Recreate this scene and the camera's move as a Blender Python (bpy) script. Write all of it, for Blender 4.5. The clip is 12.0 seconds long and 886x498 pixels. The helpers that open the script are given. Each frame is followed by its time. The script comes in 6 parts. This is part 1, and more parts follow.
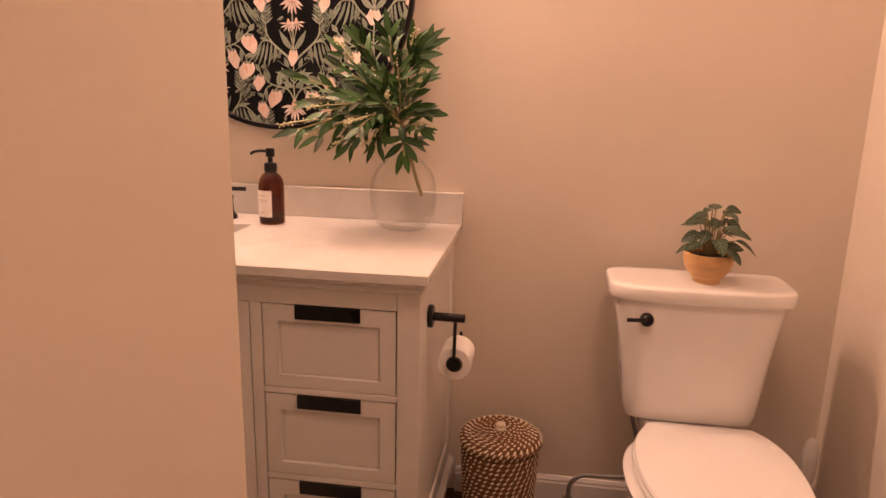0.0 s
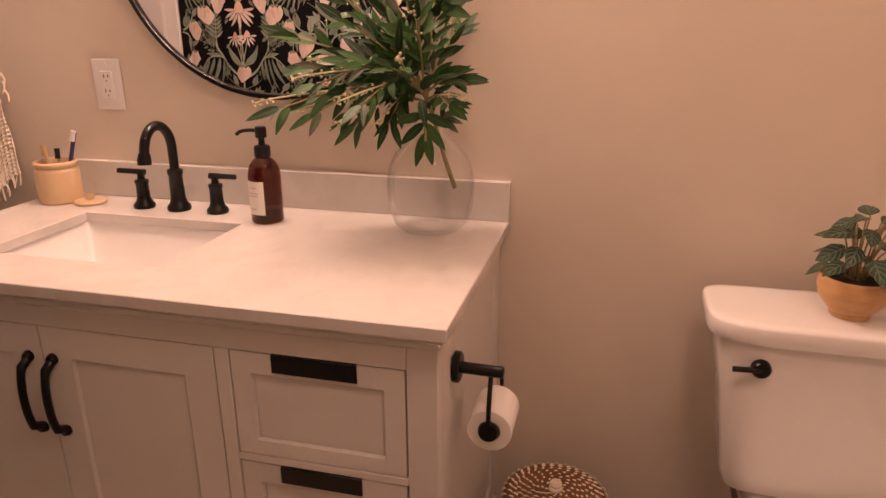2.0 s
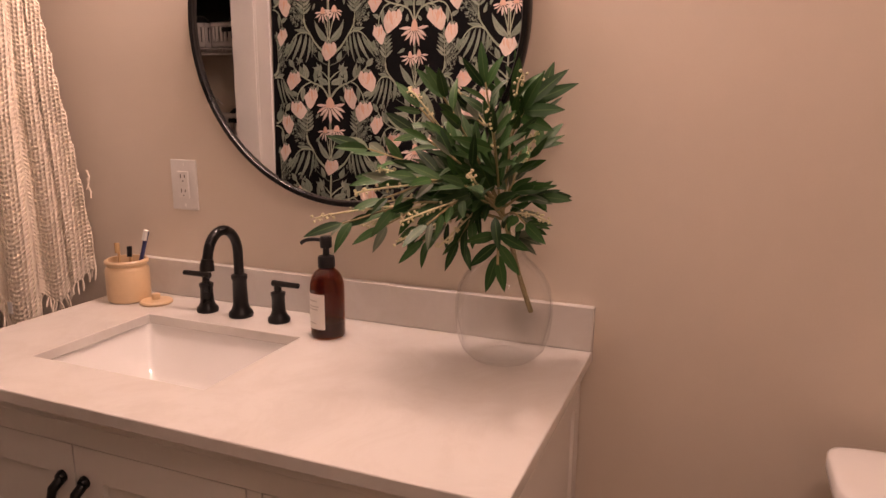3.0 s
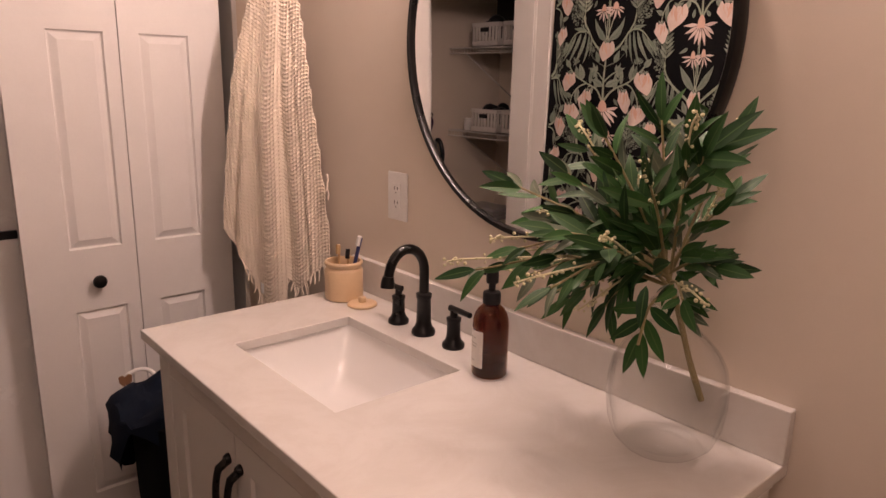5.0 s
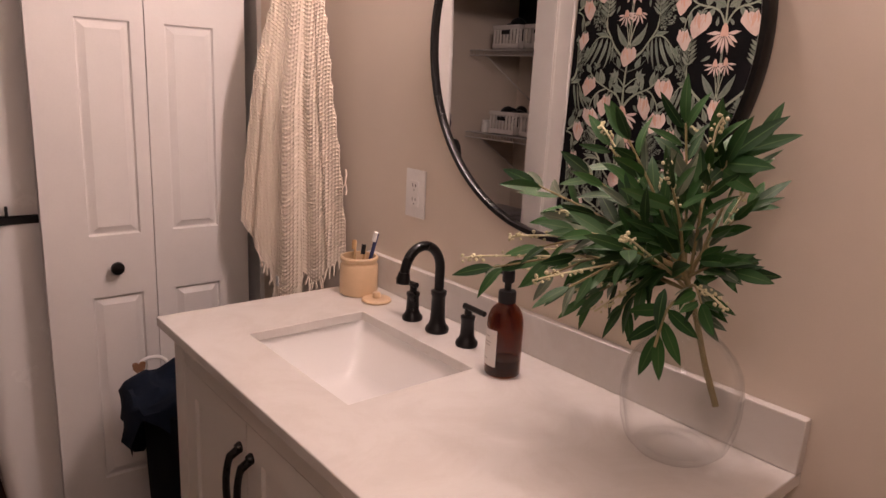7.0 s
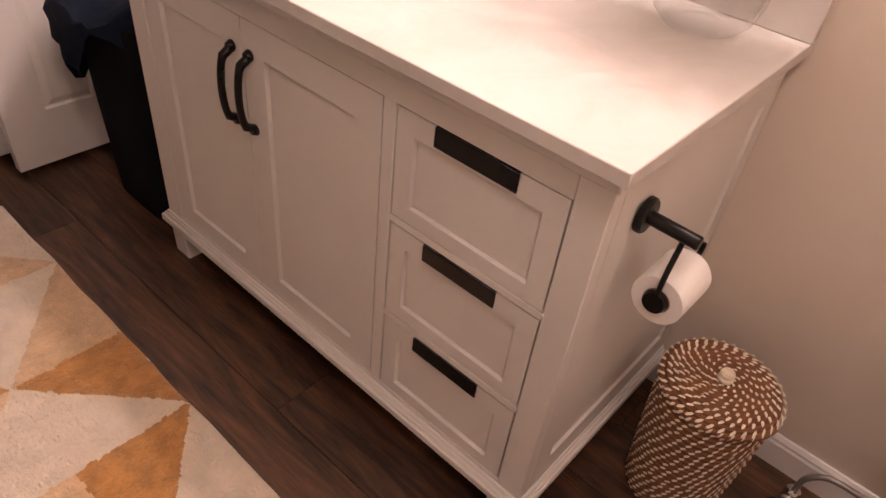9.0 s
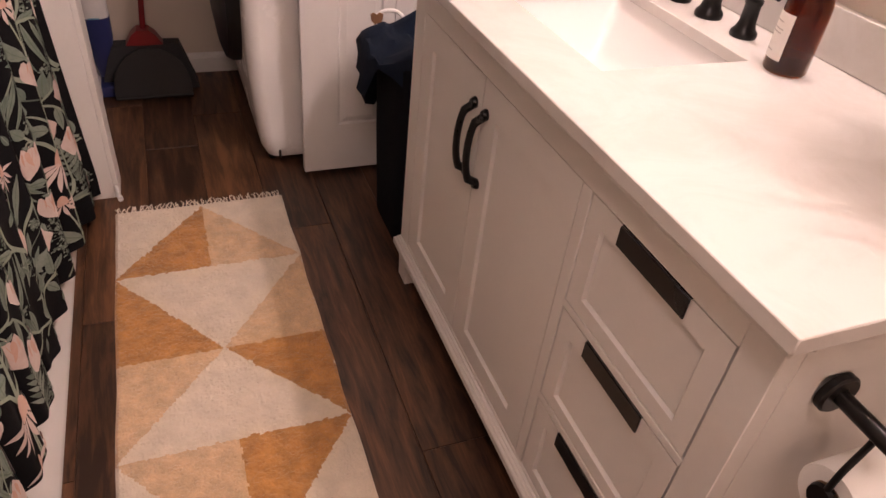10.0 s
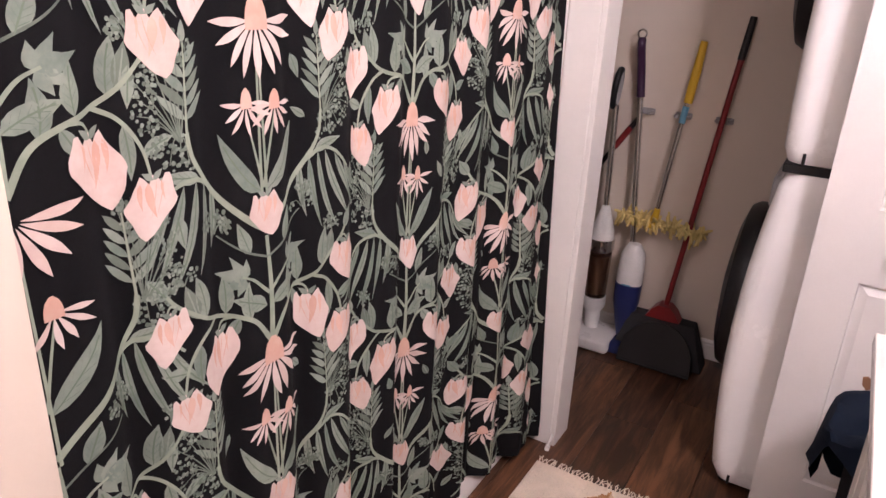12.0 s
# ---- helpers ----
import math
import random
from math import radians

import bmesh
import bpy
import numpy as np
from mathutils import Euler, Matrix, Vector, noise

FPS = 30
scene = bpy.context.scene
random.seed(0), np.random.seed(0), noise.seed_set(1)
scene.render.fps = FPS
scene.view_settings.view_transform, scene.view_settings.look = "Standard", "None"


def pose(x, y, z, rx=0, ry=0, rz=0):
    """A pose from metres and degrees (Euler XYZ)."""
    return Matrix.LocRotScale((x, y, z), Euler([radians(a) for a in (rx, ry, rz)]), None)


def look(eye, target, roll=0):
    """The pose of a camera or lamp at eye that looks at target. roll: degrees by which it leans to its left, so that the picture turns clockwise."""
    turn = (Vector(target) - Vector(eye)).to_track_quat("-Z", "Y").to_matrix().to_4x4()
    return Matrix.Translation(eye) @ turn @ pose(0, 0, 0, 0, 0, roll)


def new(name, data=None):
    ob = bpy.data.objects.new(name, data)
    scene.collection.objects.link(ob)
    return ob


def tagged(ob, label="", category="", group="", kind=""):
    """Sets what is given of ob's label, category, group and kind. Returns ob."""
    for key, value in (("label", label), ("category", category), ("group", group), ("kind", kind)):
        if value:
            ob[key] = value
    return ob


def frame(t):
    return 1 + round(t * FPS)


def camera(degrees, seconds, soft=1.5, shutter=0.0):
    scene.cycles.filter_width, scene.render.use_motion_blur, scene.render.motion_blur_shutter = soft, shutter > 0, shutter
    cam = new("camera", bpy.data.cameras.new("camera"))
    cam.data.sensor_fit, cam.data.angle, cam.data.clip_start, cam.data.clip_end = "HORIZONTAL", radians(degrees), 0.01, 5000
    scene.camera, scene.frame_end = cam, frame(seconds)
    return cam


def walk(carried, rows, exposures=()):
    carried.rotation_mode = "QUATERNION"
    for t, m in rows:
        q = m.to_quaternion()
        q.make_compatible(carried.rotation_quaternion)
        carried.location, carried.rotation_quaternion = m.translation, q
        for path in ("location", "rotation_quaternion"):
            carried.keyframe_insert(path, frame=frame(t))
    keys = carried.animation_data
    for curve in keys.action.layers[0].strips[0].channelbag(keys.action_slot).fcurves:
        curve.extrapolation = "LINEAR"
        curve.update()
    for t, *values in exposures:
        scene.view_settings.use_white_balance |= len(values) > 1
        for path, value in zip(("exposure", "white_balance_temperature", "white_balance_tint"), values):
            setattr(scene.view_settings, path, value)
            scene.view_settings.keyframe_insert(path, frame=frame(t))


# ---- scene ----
cam = camera(65.3, 12.0)
PATH = [
    (0, (0.234, -2.014, 1.293), (-0.045, -0.088, 0.829), 1.3),
    (0.5, (0.203, -1.926, 1.271), (0.056, -0.025, 0.668), 2.2),
    (1, (0.202, -1.812, 1.251), (0.096, 0.053, 0.537), 2.3),
    (1.5, (0.202, -1.652, 1.294), (-0.036, 0.184, 0.537), 1.1),
    (2, (0.229, -1.516, 1.337), (-0.242, 0.319, 0.696), -0.2),
    (2.5, (0.237, -1.422, 1.372), (-0.4, 0.411, 0.89), 0.1),
    (3, (0.215, -1.351, 1.38), (-0.519, 0.463, 0.964), 0.4),
    (3.5, (0.213, -1.266, 1.411), (-0.654, 0.49, 1.007), 0.2),
    (3.7, (0.211, -1.247, 1.409), (-0.755, 0.461, 1.021), 0.1),
    (5.3, (0.426, -1.043, 1.488), (-1.082, 0.182, 1.013), 0.7),
    (5.5, (0.446, -1.041, 1.503), (-1.07, 0.18, 1.044), 0.4),
    (6, (0.471, -1.032, 1.549), (-1.057, 0.198, 1.159), 1.4),
    (6.5, (0.448, -1.032, 1.557), (-1.079, 0.214, 1.215), 2.2),
    (7, (0.38, -1.075, 1.457), (-1.112, 0.171, 0.988), 2.9),
    (7.5, (0.293, -1.13, 1.401), (-1.042, 0.124, 0.597), 3.6),
    (7.7, (0.267, -1.141, 1.359), (-1.011, 0.108, 0.461), 4.0),
    (9.3, (0.244, -1.258, 1.302), (-0.664, -0.05, -0.009), 7.6),
    (9.5, (0.259, -1.213, 1.304), (-0.814, -0.126, 0.013), 7.9),
    (10, (0.299, -1.111, 1.319), (-1.146, -0.459, 0.099), 6.6),
    (10.5, (0.283, -1.064, 1.335), (-1.314, -0.876, 0.145), 3.9),
    (11, (0.198, -1.01, 1.345), (-1.443, -1.214, 0.22), 1.6),
    (11.5, (0.122, -0.883, 1.354), (-1.537, -1.436, 0.384), 0.7),
    (12, (0.094, -0.716, 1.422), (-1.52, -1.651, 0.703), 2.8),
]
EXPOSURES = [(0, 0.62, 10000, 28), (0.5, 0.40, 10300, 28), (1.0, 0.46, 10100, 29), (1.7, 0.45, 9300, 27), (2.1, 0.35, 8800, 25), (2.5, 0.18, 8300, 23), (3.7, 0.12, 7600, 19), (5.3, -0.03, 7100, 14), (6.5, -0.02, 6600, 12), (7.7, -0.02, 6800, 12),
             (9.3, 1.06, 6800, 12), (10.5, 0.78, 6200, 10), (12, 1.22, 5550, 7)]
walk(cam, [(t, look(eye, target, roll)) for t, eye, target, roll in PATH], EXPOSURES)



# ---------------------------------------------------------------- world and light
world = bpy.data.worlds.new("world")
scene.world = world
world.use_nodes = True
world.node_tree.nodes["Background"].inputs[0].default_value = (0.9, 0.75, 0.62, 1)
world.node_tree.nodes["Background"].inputs[1].default_value = 0.02
BULB_COLOUR, BULB_STRENGTH = (1.0, 0.765, 0.73), 280.0
DOME_STRENGTH = 14.0


# ---------------------------------------------------------------- materials
def node_material(name):
    m = bpy.data.materials.new(name)
    m.use_nodes = True
    nt = m.node_tree
    return m, nt, nt.nodes["Principled BSDF"]


def add_node(nt, kind, **kw):
    n = nt.nodes.new(kind)
    for k, v in kw.items():
        n.inputs[k].default_value = v
    return n


def paint(name, colour, rough=0.5, metal=0.0, var=0.08, scale=6.0, fine=120.0, bump=0.1, dist=0.001,
          coat=0.0, sheen=0.0, stretch=(1, 1, 1), spread=0.0, spec=0.5):
    """A surface with stains at two scales, fine relief and, if asked, a spread of brightness from piece to piece."""
    m, nt, b = node_material(name)
    tex = nt.nodes.new("ShaderNodeTexCoord")
    mp = nt.nodes.new("ShaderNodeMapping")
    mp.inputs["Scale"].default_value = stretch
    nt.links.new(tex.outputs["Object"], mp.inputs["Vector"])
    n1 = add_node(nt, "ShaderNodeTexNoise", Scale=scale, Detail=5.0, Roughness=0.6)
    n2 = add_node(nt, "ShaderNodeTexNoise", Scale=fine, Detail=3.0, Roughness=0.6)
    for n in (n1, n2):
        nt.links.new(mp.outputs[0], n.inputs["Vector"])
    mix = nt.nodes.new("ShaderNodeMath")
    mix.operation = "MULTIPLY_ADD"
    nt.links.new(n2.outputs[0], mix.inputs[0])
    mix.inputs[1].default_value = 0.4
    nt.links.new(n1.outputs[0], mix.inputs[2])
    ramp = nt.nodes.new("ShaderNodeMapRange")
    ramp.inputs["From Min"].default_value, ramp.inputs["From Max"].default_value = 0.4, 1.0
    ramp.inputs["To Min"].default_value, ramp.inputs["To Max"].default_value = 1 - var, 1 + var
    nt.links.new(mix.outputs[0], ramp.inputs["Value"])
    fac = ramp.outputs[0]
    if spread:
        oi = nt.nodes.new("ShaderNodeObjectInfo")
        r2 = nt.nodes.new("ShaderNodeMapRange")
        r2.inputs["To Min"].default_value, r2.inputs["To Max"].default_value = 1 - spread, 1 + spread
        nt.links.new(oi.outputs["Random"], r2.inputs["Value"])
        mu = nt.nodes.new("ShaderNodeMath")
        mu.operation = "MULTIPLY"
        nt.links.new(fac, mu.inputs[0])
        nt.links.new(r2.outputs[0], mu.inputs[1])
        fac = mu.outputs[0]
    sc = nt.nodes.new("ShaderNodeVectorMath")
    sc.operation = "SCALE"
    sc.inputs[0].default_value = colour
    nt.links.new(fac, sc.inputs["Scale"])
    nt.links.new(sc.outputs[0], b.inputs["Base Color"])
    rr = nt.nodes.new("ShaderNodeMapRange")
    rr.inputs["From Min"].default_value, rr.inputs["From Max"].default_value = 0.3, 0.7
    rr.inputs["To Min"].default_value, rr.inputs["To Max"].default_value = max(rough - 0.06, 0.02), min(rough + 0.06, 1)
    nt.links.new(n1.outputs[0], rr.inputs["Value"])
    nt.links.new(rr.outputs[0], b.inputs["Roughness"])
    b.inputs["Metallic"].default_value = metal
    b.inputs["Coat Weight"].default_value = coat
    b.inputs["Specular IOR Level"].default_value = spec
    b.inputs["Sheen Weight"].default_value = sheen
    if bump:
        bp = add_node(nt, "ShaderNodeBump", Strength=bump, Distance=dist)
        nt.links.new(n2.outputs[0], bp.inputs["Height"])
        nt.links.new(bp.outputs[0], b.inputs["Normal"])
    return m


def glass(name, colour, rough=0.0, ior=1.45):
    m, nt, b = node_material(name)
    b.inputs["Base Color"].default_value = (*colour, 1)
    b.inputs["Transmission Weight"].default_value = 1.0
    b.inputs["Roughness"].default_value = rough
    b.inputs["IOR"].default_value = ior
    return m


def plank_material():
    m, nt, b = node_material("plank_wood")
    tex = nt.nodes.new("ShaderNodeTexCoord")
    oi = nt.nodes.new("ShaderNodeObjectInfo")
    off = nt.nodes.new("ShaderNodeVectorMath")
    off.operation = "MULTIPLY_ADD"
    comb = nt.nodes.new("ShaderNodeCombineXYZ")
    for i in range(3):
        nt.links.new(oi.outputs["Random"], comb.inputs[i])
    nt.links.new(comb.outputs[0], off.inputs[0])
    off.inputs[1].default_value = (31, 17, 9)
    nt.links.new(tex.outputs["Object"], off.inputs[2])
    mp = nt.nodes.new("ShaderNodeMapping")
    mp.inputs["Scale"].default_value = (1.6, 13.0, 1)
    nt.links.new(off.outputs[0], mp.inputs["Vector"])
    n1 = add_node(nt, "ShaderNodeTexNoise", Scale=2.2, Detail=8.0, Roughness=0.65, Distortion=0.6)
    nt.links.new(mp.outputs[0], n1.inputs["Vector"])
    mp2 = nt.nodes.new("ShaderNodeMapping")
    mp2.inputs["Scale"].default_value = (4, 70, 1)
    nt.links.new(off.outputs[0], mp2.inputs["Vector"])
    n2 = add_node(nt, "ShaderNodeTexNoise", Scale=2.0, Detail=4.0, Roughness=0.7)
    nt.links.new(mp2.outputs[0], n2.inputs["Vector"])
    ramp = nt.nodes.new("ShaderNodeValToRGB")
    els = ramp.color_ramp.elements
    els[0].position, els[0].color = 0.34, (0.022, 0.0100, 0.0052, 1)
    els[1].position, els[1].color = 0.68, (0.170, 0.078, 0.035, 1)
    e = els.new(0.5)
    e.color = (0.079, 0.036, 0.0175, 1)
    add = nt.nodes.new("ShaderNodeMath")
    add.operation = "MULTIPLY_ADD"
    nt.links.new(n2.outputs[0], add.inputs[0])
    add.inputs[1].default_value = 0.26
    nt.links.new(n1.outputs[0], add.inputs[2])
    sub = nt.nodes.new("ShaderNodeMath")
    sub.operation = "MULTIPLY_ADD"
    nt.links.new(oi.outputs["Random"], sub.inputs[0])
    sub.inputs[1].default_value = 0.12
    nt.links.new(add.outputs[0], sub.inputs[2])
    sb = nt.nodes.new("ShaderNodeMath")
    sb.operation = "SUBTRACT"
    nt.links.new(sub.outputs[0], sb.inputs[0])
    sb.inputs[1].default_value = 0.22
    nt.links.new(sb.outputs[0], ramp.inputs[0])
    # knots
    mp3 = nt.nodes.new("ShaderNodeMapping")
    mp3.inputs["Scale"].default_value = (1.5, 3.2, 1)
    nt.links.new(off.outputs[0], mp3.inputs["Vector"])
    vo = add_node(nt, "ShaderNodeTexVoronoi", Scale=1.6)
    nt.links.new(mp3.outputs[0], vo.inputs["Vector"])
    kr = nt.nodes.new("ShaderNodeMapRange")
    kr.inputs["From Min"].default_value, kr.inputs["From Max"].default_value = 0.03, 0.10
    kr.inputs["To Min"].default_value, kr.inputs["To Max"].default_value = 0.25, 1.0
    nt.links.new(vo.outputs["Distance"], kr.inputs["Value"])
    mul = nt.nodes.new("ShaderNodeVectorMath")
    mul.operation = "SCALE"
    nt.links.new(ramp.outputs[0], mul.inputs[0])
    nt.links.new(kr.outputs[0], mul.inputs["Scale"])
    nt.links.new(mul.outputs[0], b.inputs["Base Color"])
    b.inputs["Roughness"].default_value = 0.42
    bp = add_node(nt, "ShaderNodeBump", Strength=0.25, Distance=0.001)
    nt.links.new(add.outputs[0], bp.inputs["Height"])
    nt.links.new(bp.outputs[0], b.inputs["Normal"])
    return m


def quartz_material():
    m, nt, b = node_material("quartz")
    tex = nt.nodes.new("ShaderNodeTexCoord")
    n1 = add_node(nt, "ShaderNodeTexNoise", Scale=5.0, Detail=8.0, Roughness=0.7, Distortion=1.5)
    nt.links.new(tex.outputs["Object"], n1.inputs["Vector"])
    ramp = nt.nodes.new("ShaderNodeValToRGB")
    els = ramp.color_ramp.elements
    els[0].position, els[0].color = 0.40, (0.62, 0.59, 0.555, 1)
    els[1].position, els[1].color = 0.58, (0.66, 0.636, 0.605, 1)
    nt.links.new(n1.outputs[0], ramp.inputs[0])
    nt.links.new(ramp.outputs[0], b.inputs["Base Color"])
    b.inputs["Roughness"].default_value = 0.22
    return m


def leaf_material(name, colour, back, vein, stripes=False, rough=0.42):
    m, nt, b = node_material(name)
    uv = nt.nodes.new("ShaderNodeUVMap")
    sep = nt.nodes.new("ShaderNodeSeparateXYZ")
    nt.links.new(uv.outputs[0], sep.inputs[0])
    ab = nt.nodes.new("ShaderNodeMath")
    ab.operation = "ABSOLUTE"
    nt.links.new(sep.outputs[0], ab.inputs[0])
    rib = nt.nodes.new("ShaderNodeMapRange")
    rib.inputs["From Min"].default_value, rib.inputs["From Max"].default_value = 0.03, 0.12
    rib.inputs["To Min"].default_value, rib.inputs["To Max"].default_value = 1.0, 0.0
    nt.links.new(ab.outputs[0], rib.inputs["Value"])
    fac = rib.outputs[0]
    if stripes:
        k = nt.nodes.new("ShaderNodeMath")
        k.operation = "MULTIPLY_ADD"
        nt.links.new(sep.outputs[1], k.inputs[0])
        k.inputs[1].default_value = 30.0
        mm = nt.nodes.new("ShaderNodeMath")
        mm.operation = "MULTIPLY"
        nt.links.new(ab.outputs[0], mm.inputs[0])
        mm.inputs[1].default_value = -11.0
        nt.links.new(mm.outputs[0], k.inputs[2])
        si = nt.nodes.new("ShaderNodeMath")
        si.operation = "SINE"
        nt.links.new(k.outputs[0], si.inputs[0])
        sr = nt.nodes.new("ShaderNodeMapRange")
        sr.inputs["From Min"].default_value, sr.inputs["From Max"].default_value = 0.35, 0.95
        nt.links.new(si.outputs[0], sr.inputs["Value"])
        mx = nt.nodes.new("ShaderNodeMath")
        mx.operation = "MAXIMUM"
        nt.links.new(sr.outputs[0], mx.inputs[0])
        nt.links.new(fac, mx.inputs[1])
        fac = mx.outputs[0]
    geo = nt.nodes.new("ShaderNodeNewGeometry")
    tone = nt.nodes.new("ShaderNodeMix")
    tone.data_type = "RGBA"
    tone.inputs["A"].default_value = (*colour, 1)
    tone.inputs["B"].default_value = (*back, 1)
    nt.links.new(geo.outputs["Random Per Island"], tone.inputs["Factor"])
    mix = nt.nodes.new("ShaderNodeMix")
    mix.data_type = "RGBA"
    nt.links.new(tone.outputs["Result"], mix.inputs["A"])
    mix.inputs["B"].default_value = (*vein, 1)
    nt.links.new(fac, mix.inputs["Factor"])
    nt.links.new(mix.outputs["Result"], b.inputs["Base Color"])
    b.inputs["Roughness"].default_value = rough
    b.inputs["Specular IOR Level"].default_value = 0.28
    return m


def print_material(name, colour, second):
    """Printed cloth colour that varies from motif to motif, with a soft brush-like mottling."""
    m, nt, b = node_material(name)
    tex = nt.nodes.new("ShaderNodeTexCoord")
    n1 = add_node(nt, "ShaderNodeTexNoise", Scale=45.0, Detail=4.0, Roughness=0.6)
    nt.links.new(tex.outputs["Object"], n1.inputs["Vector"])
    geo = nt.nodes.new("ShaderNodeNewGeometry")
    av = nt.nodes.new("ShaderNodeMath")
    av.operation = "MULTIPLY_ADD"
    nt.links.new(geo.outputs["Random Per Island"], av.inputs[0])
    av.inputs[1].default_value = 0.5
    nt.links.new(n1.outputs[0], av.inputs[2])
    rg = nt.nodes.new("ShaderNodeMapRange")
    rg.inputs["From Min"].default_value, rg.inputs["From Max"].default_value = 0.4, 1.05
    nt.links.new(av.outputs[0], rg.inputs["Value"])
    mix = nt.nodes.new("ShaderNodeMix")
    mix.data_type = "RGBA"
    mix.inputs["A"].default_value = (*colour, 1)
    mix.inputs["B"].default_value = (*second, 1)
    nt.links.new(rg.outputs[0], mix.inputs["Factor"])
    nt.links.new(mix.outputs["Result"], b.inputs["Base Color"])
    b.inputs["Roughness"].default_value = 0.85
    b.inputs["Specular IOR Level"].default_value = 0.2
    return m


def lit(name, colour, strength):
    m, nt, b = node_material(name)
    b.inputs["Base Color"].default_value = (*colour, 1)
    b.inputs["Emission Color"].default_value = (*colour, 1)
    b.inputs["Emission Strength"].default_value = strength
    return m


WALL = paint("wall_paint", (0.682, 0.602, 0.514), 0.75, var=0.03, scale=2.5, fine=260, bump=0.12, dist=0.0006)
CEIL = paint("ceiling_paint", (0.78, 0.76, 0.72), 0.9, var=0.03, fine=180, bump=0.2)
TRIM = paint("trim_paint", (0.78, 0.765, 0.74), 0.42, var=0.04, scale=4, fine=90, bump=0.05)
DOORP = paint("door_paint", (0.74, 0.72, 0.70), 0.45, var=0.04, scale=5, fine=150, bump=0.12, dist=0.0006)
VAN = paint("vanity_paint", (0.70, 0.675, 0.64), 0.42, var=0.03, scale=5, fine=110, bump=0.05)
QUARTZ = quartz_material()
PORC = paint("porcelain", (0.80, 0.785, 0.765), 0.10, var=0.015, bump=0, coat=0.4)
SEATP = paint("seat_plastic", (0.78, 0.76, 0.74), 0.22, var=0.015, bump=0)
BLACK = paint("black_metal", (0.0045, 0.004, 0.004), 0.30, var=0.25, bump=0.03, spec=0.32)
BLACKP = paint("black_plastic", (0.009, 0.009, 0.010), 0.40, var=0.2, bump=0.04, spec=0.35)
CHROME = paint("chrome", (0.62, 0.61, 0.60), 0.18, metal=1.0, var=0.08, bump=0)
BRAID = paint("braided_hose", (0.30, 0.29, 0.28), 0.4, metal=0.8, var=0.3, fine=600, bump=0.5)
PLANK = plank_material()
SUBFLOOR = paint("floor_joint", (0.02, 0.012, 0.008), 0.8)
PAPER = paint("toilet_paper", (0.82, 0.80, 0.77), 0.95, var=0.03, fine=300, bump=0.3)
CARD = paint("cardboard", (0.30, 0.20, 0.13), 0.9)
STONEW = paint("stoneware", (0.66, 0.47, 0.29), 0.4, var=0.06, scale=14, bump=0.08, coat=0.15)
BAMBOO = paint("bamboo", (0.52, 0.33, 0.16), 0.5, var=0.15, scale=30, stretch=(1, 1, 0.2))
WOODPOT = paint("wooden_pot", (0.60, 0.34, 0.155), 0.42, var=0.22, scale=14, stretch=(1, 1, 4), fine=60, bump=0.08)
SOIL = paint("soil", (0.03, 0.02, 0.014), 0.95, var=0.5, fine=200, bump=1, dist=0.004)
TOWEL = paint("waffle_cotton", (0.77, 0.67, 0.56), 0.95, var=0.05, scale=8, fine=500, bump=0.4, sheen=0.3)
IVORY = paint("ivory_pile", (0.70, 0.60, 0.48), 0.97, var=0.14, scale=16, fine=240, bump=0.9, dist=0.004, sheen=0.3)
TAN = paint("tan_pile", (0.62, 0.43, 0.26), 0.97, var=0.28, scale=26, fine=240, bump=0.9, dist=0.004, sheen=0.3)
OCHRE = paint("ochre_pile", (0.46, 0.22, 0.065), 0.97, var=0.38, scale=28, fine=240, bump=0.9, dist=0.004, sheen=0.3)
SEAGRASS = paint("seagrass", (0.19, 0.083, 0.036), 0.8, var=0.3, scale=30, fine=300, bump=0.7, dist=0.002)
STITCH = paint("basket_stitch", (0.78, 0.69, 0.56), 0.7, var=0.15, scale=60, bump=0.2)
CLOTHBLACK = paint("curtain_cloth", (0.0065, 0.0065, 0.0075), 0.95, var=0.2, fine=900, bump=0.25, spec=0.12)
SAGE = print_material("sage_print", (0.145, 0.185, 0.155), (0.245, 0.285, 0.24))
DEEP = print_material("deep_green_print", (0.09, 0.115, 0.092), (0.17, 0.20, 0.165))
BLUSH = print_material("blush_print", (0.54, 0.415, 0.375), (0.64, 0.545, 0.51))
PEACH = print_material("peach_print", (0.55, 0.335, 0.26), (0.62, 0.43, 0.36))
STALK = print_material("stalk_print", (0.22, 0.265, 0.205), (0.31, 0.355, 0.28))
VEIN = print_material("vein_print", (0.12, 0.16, 0.12), (0.15, 0.19, 0.14))
CLEAR, _nt, _b = node_material("clear_glass")
_nt.nodes.remove(_b)
_tr = add_node(_nt, "ShaderNodeBsdfTransparent", Color=(0.996, 0.997, 0.995, 1))
_gl = add_node(_nt, "ShaderNodeBsdfGlossy", Roughness=0.01)
_lw = add_node(_nt, "ShaderNodeLayerWeight", Blend=0.5)
_pw = add_node(_nt, "ShaderNodeMath")
_pw.operation = "POWER"
_pw.inputs[1].default_value = 3.5
_nt.links.new(_lw.outputs["Facing"], _pw.inputs[0])
_fr = add_node(_nt, "ShaderNodeMath")
_fr.operation = "MULTIPLY_ADD"
_fr.inputs[1].default_value, _fr.inputs[2].default_value = 0.75, 0.022
_nt.links.new(_pw.outputs[0], _fr.inputs[0])
_mx = _nt.nodes.new("ShaderNodeMixShader")
_nt.links.new(_fr.outputs[0], _mx.inputs[0])
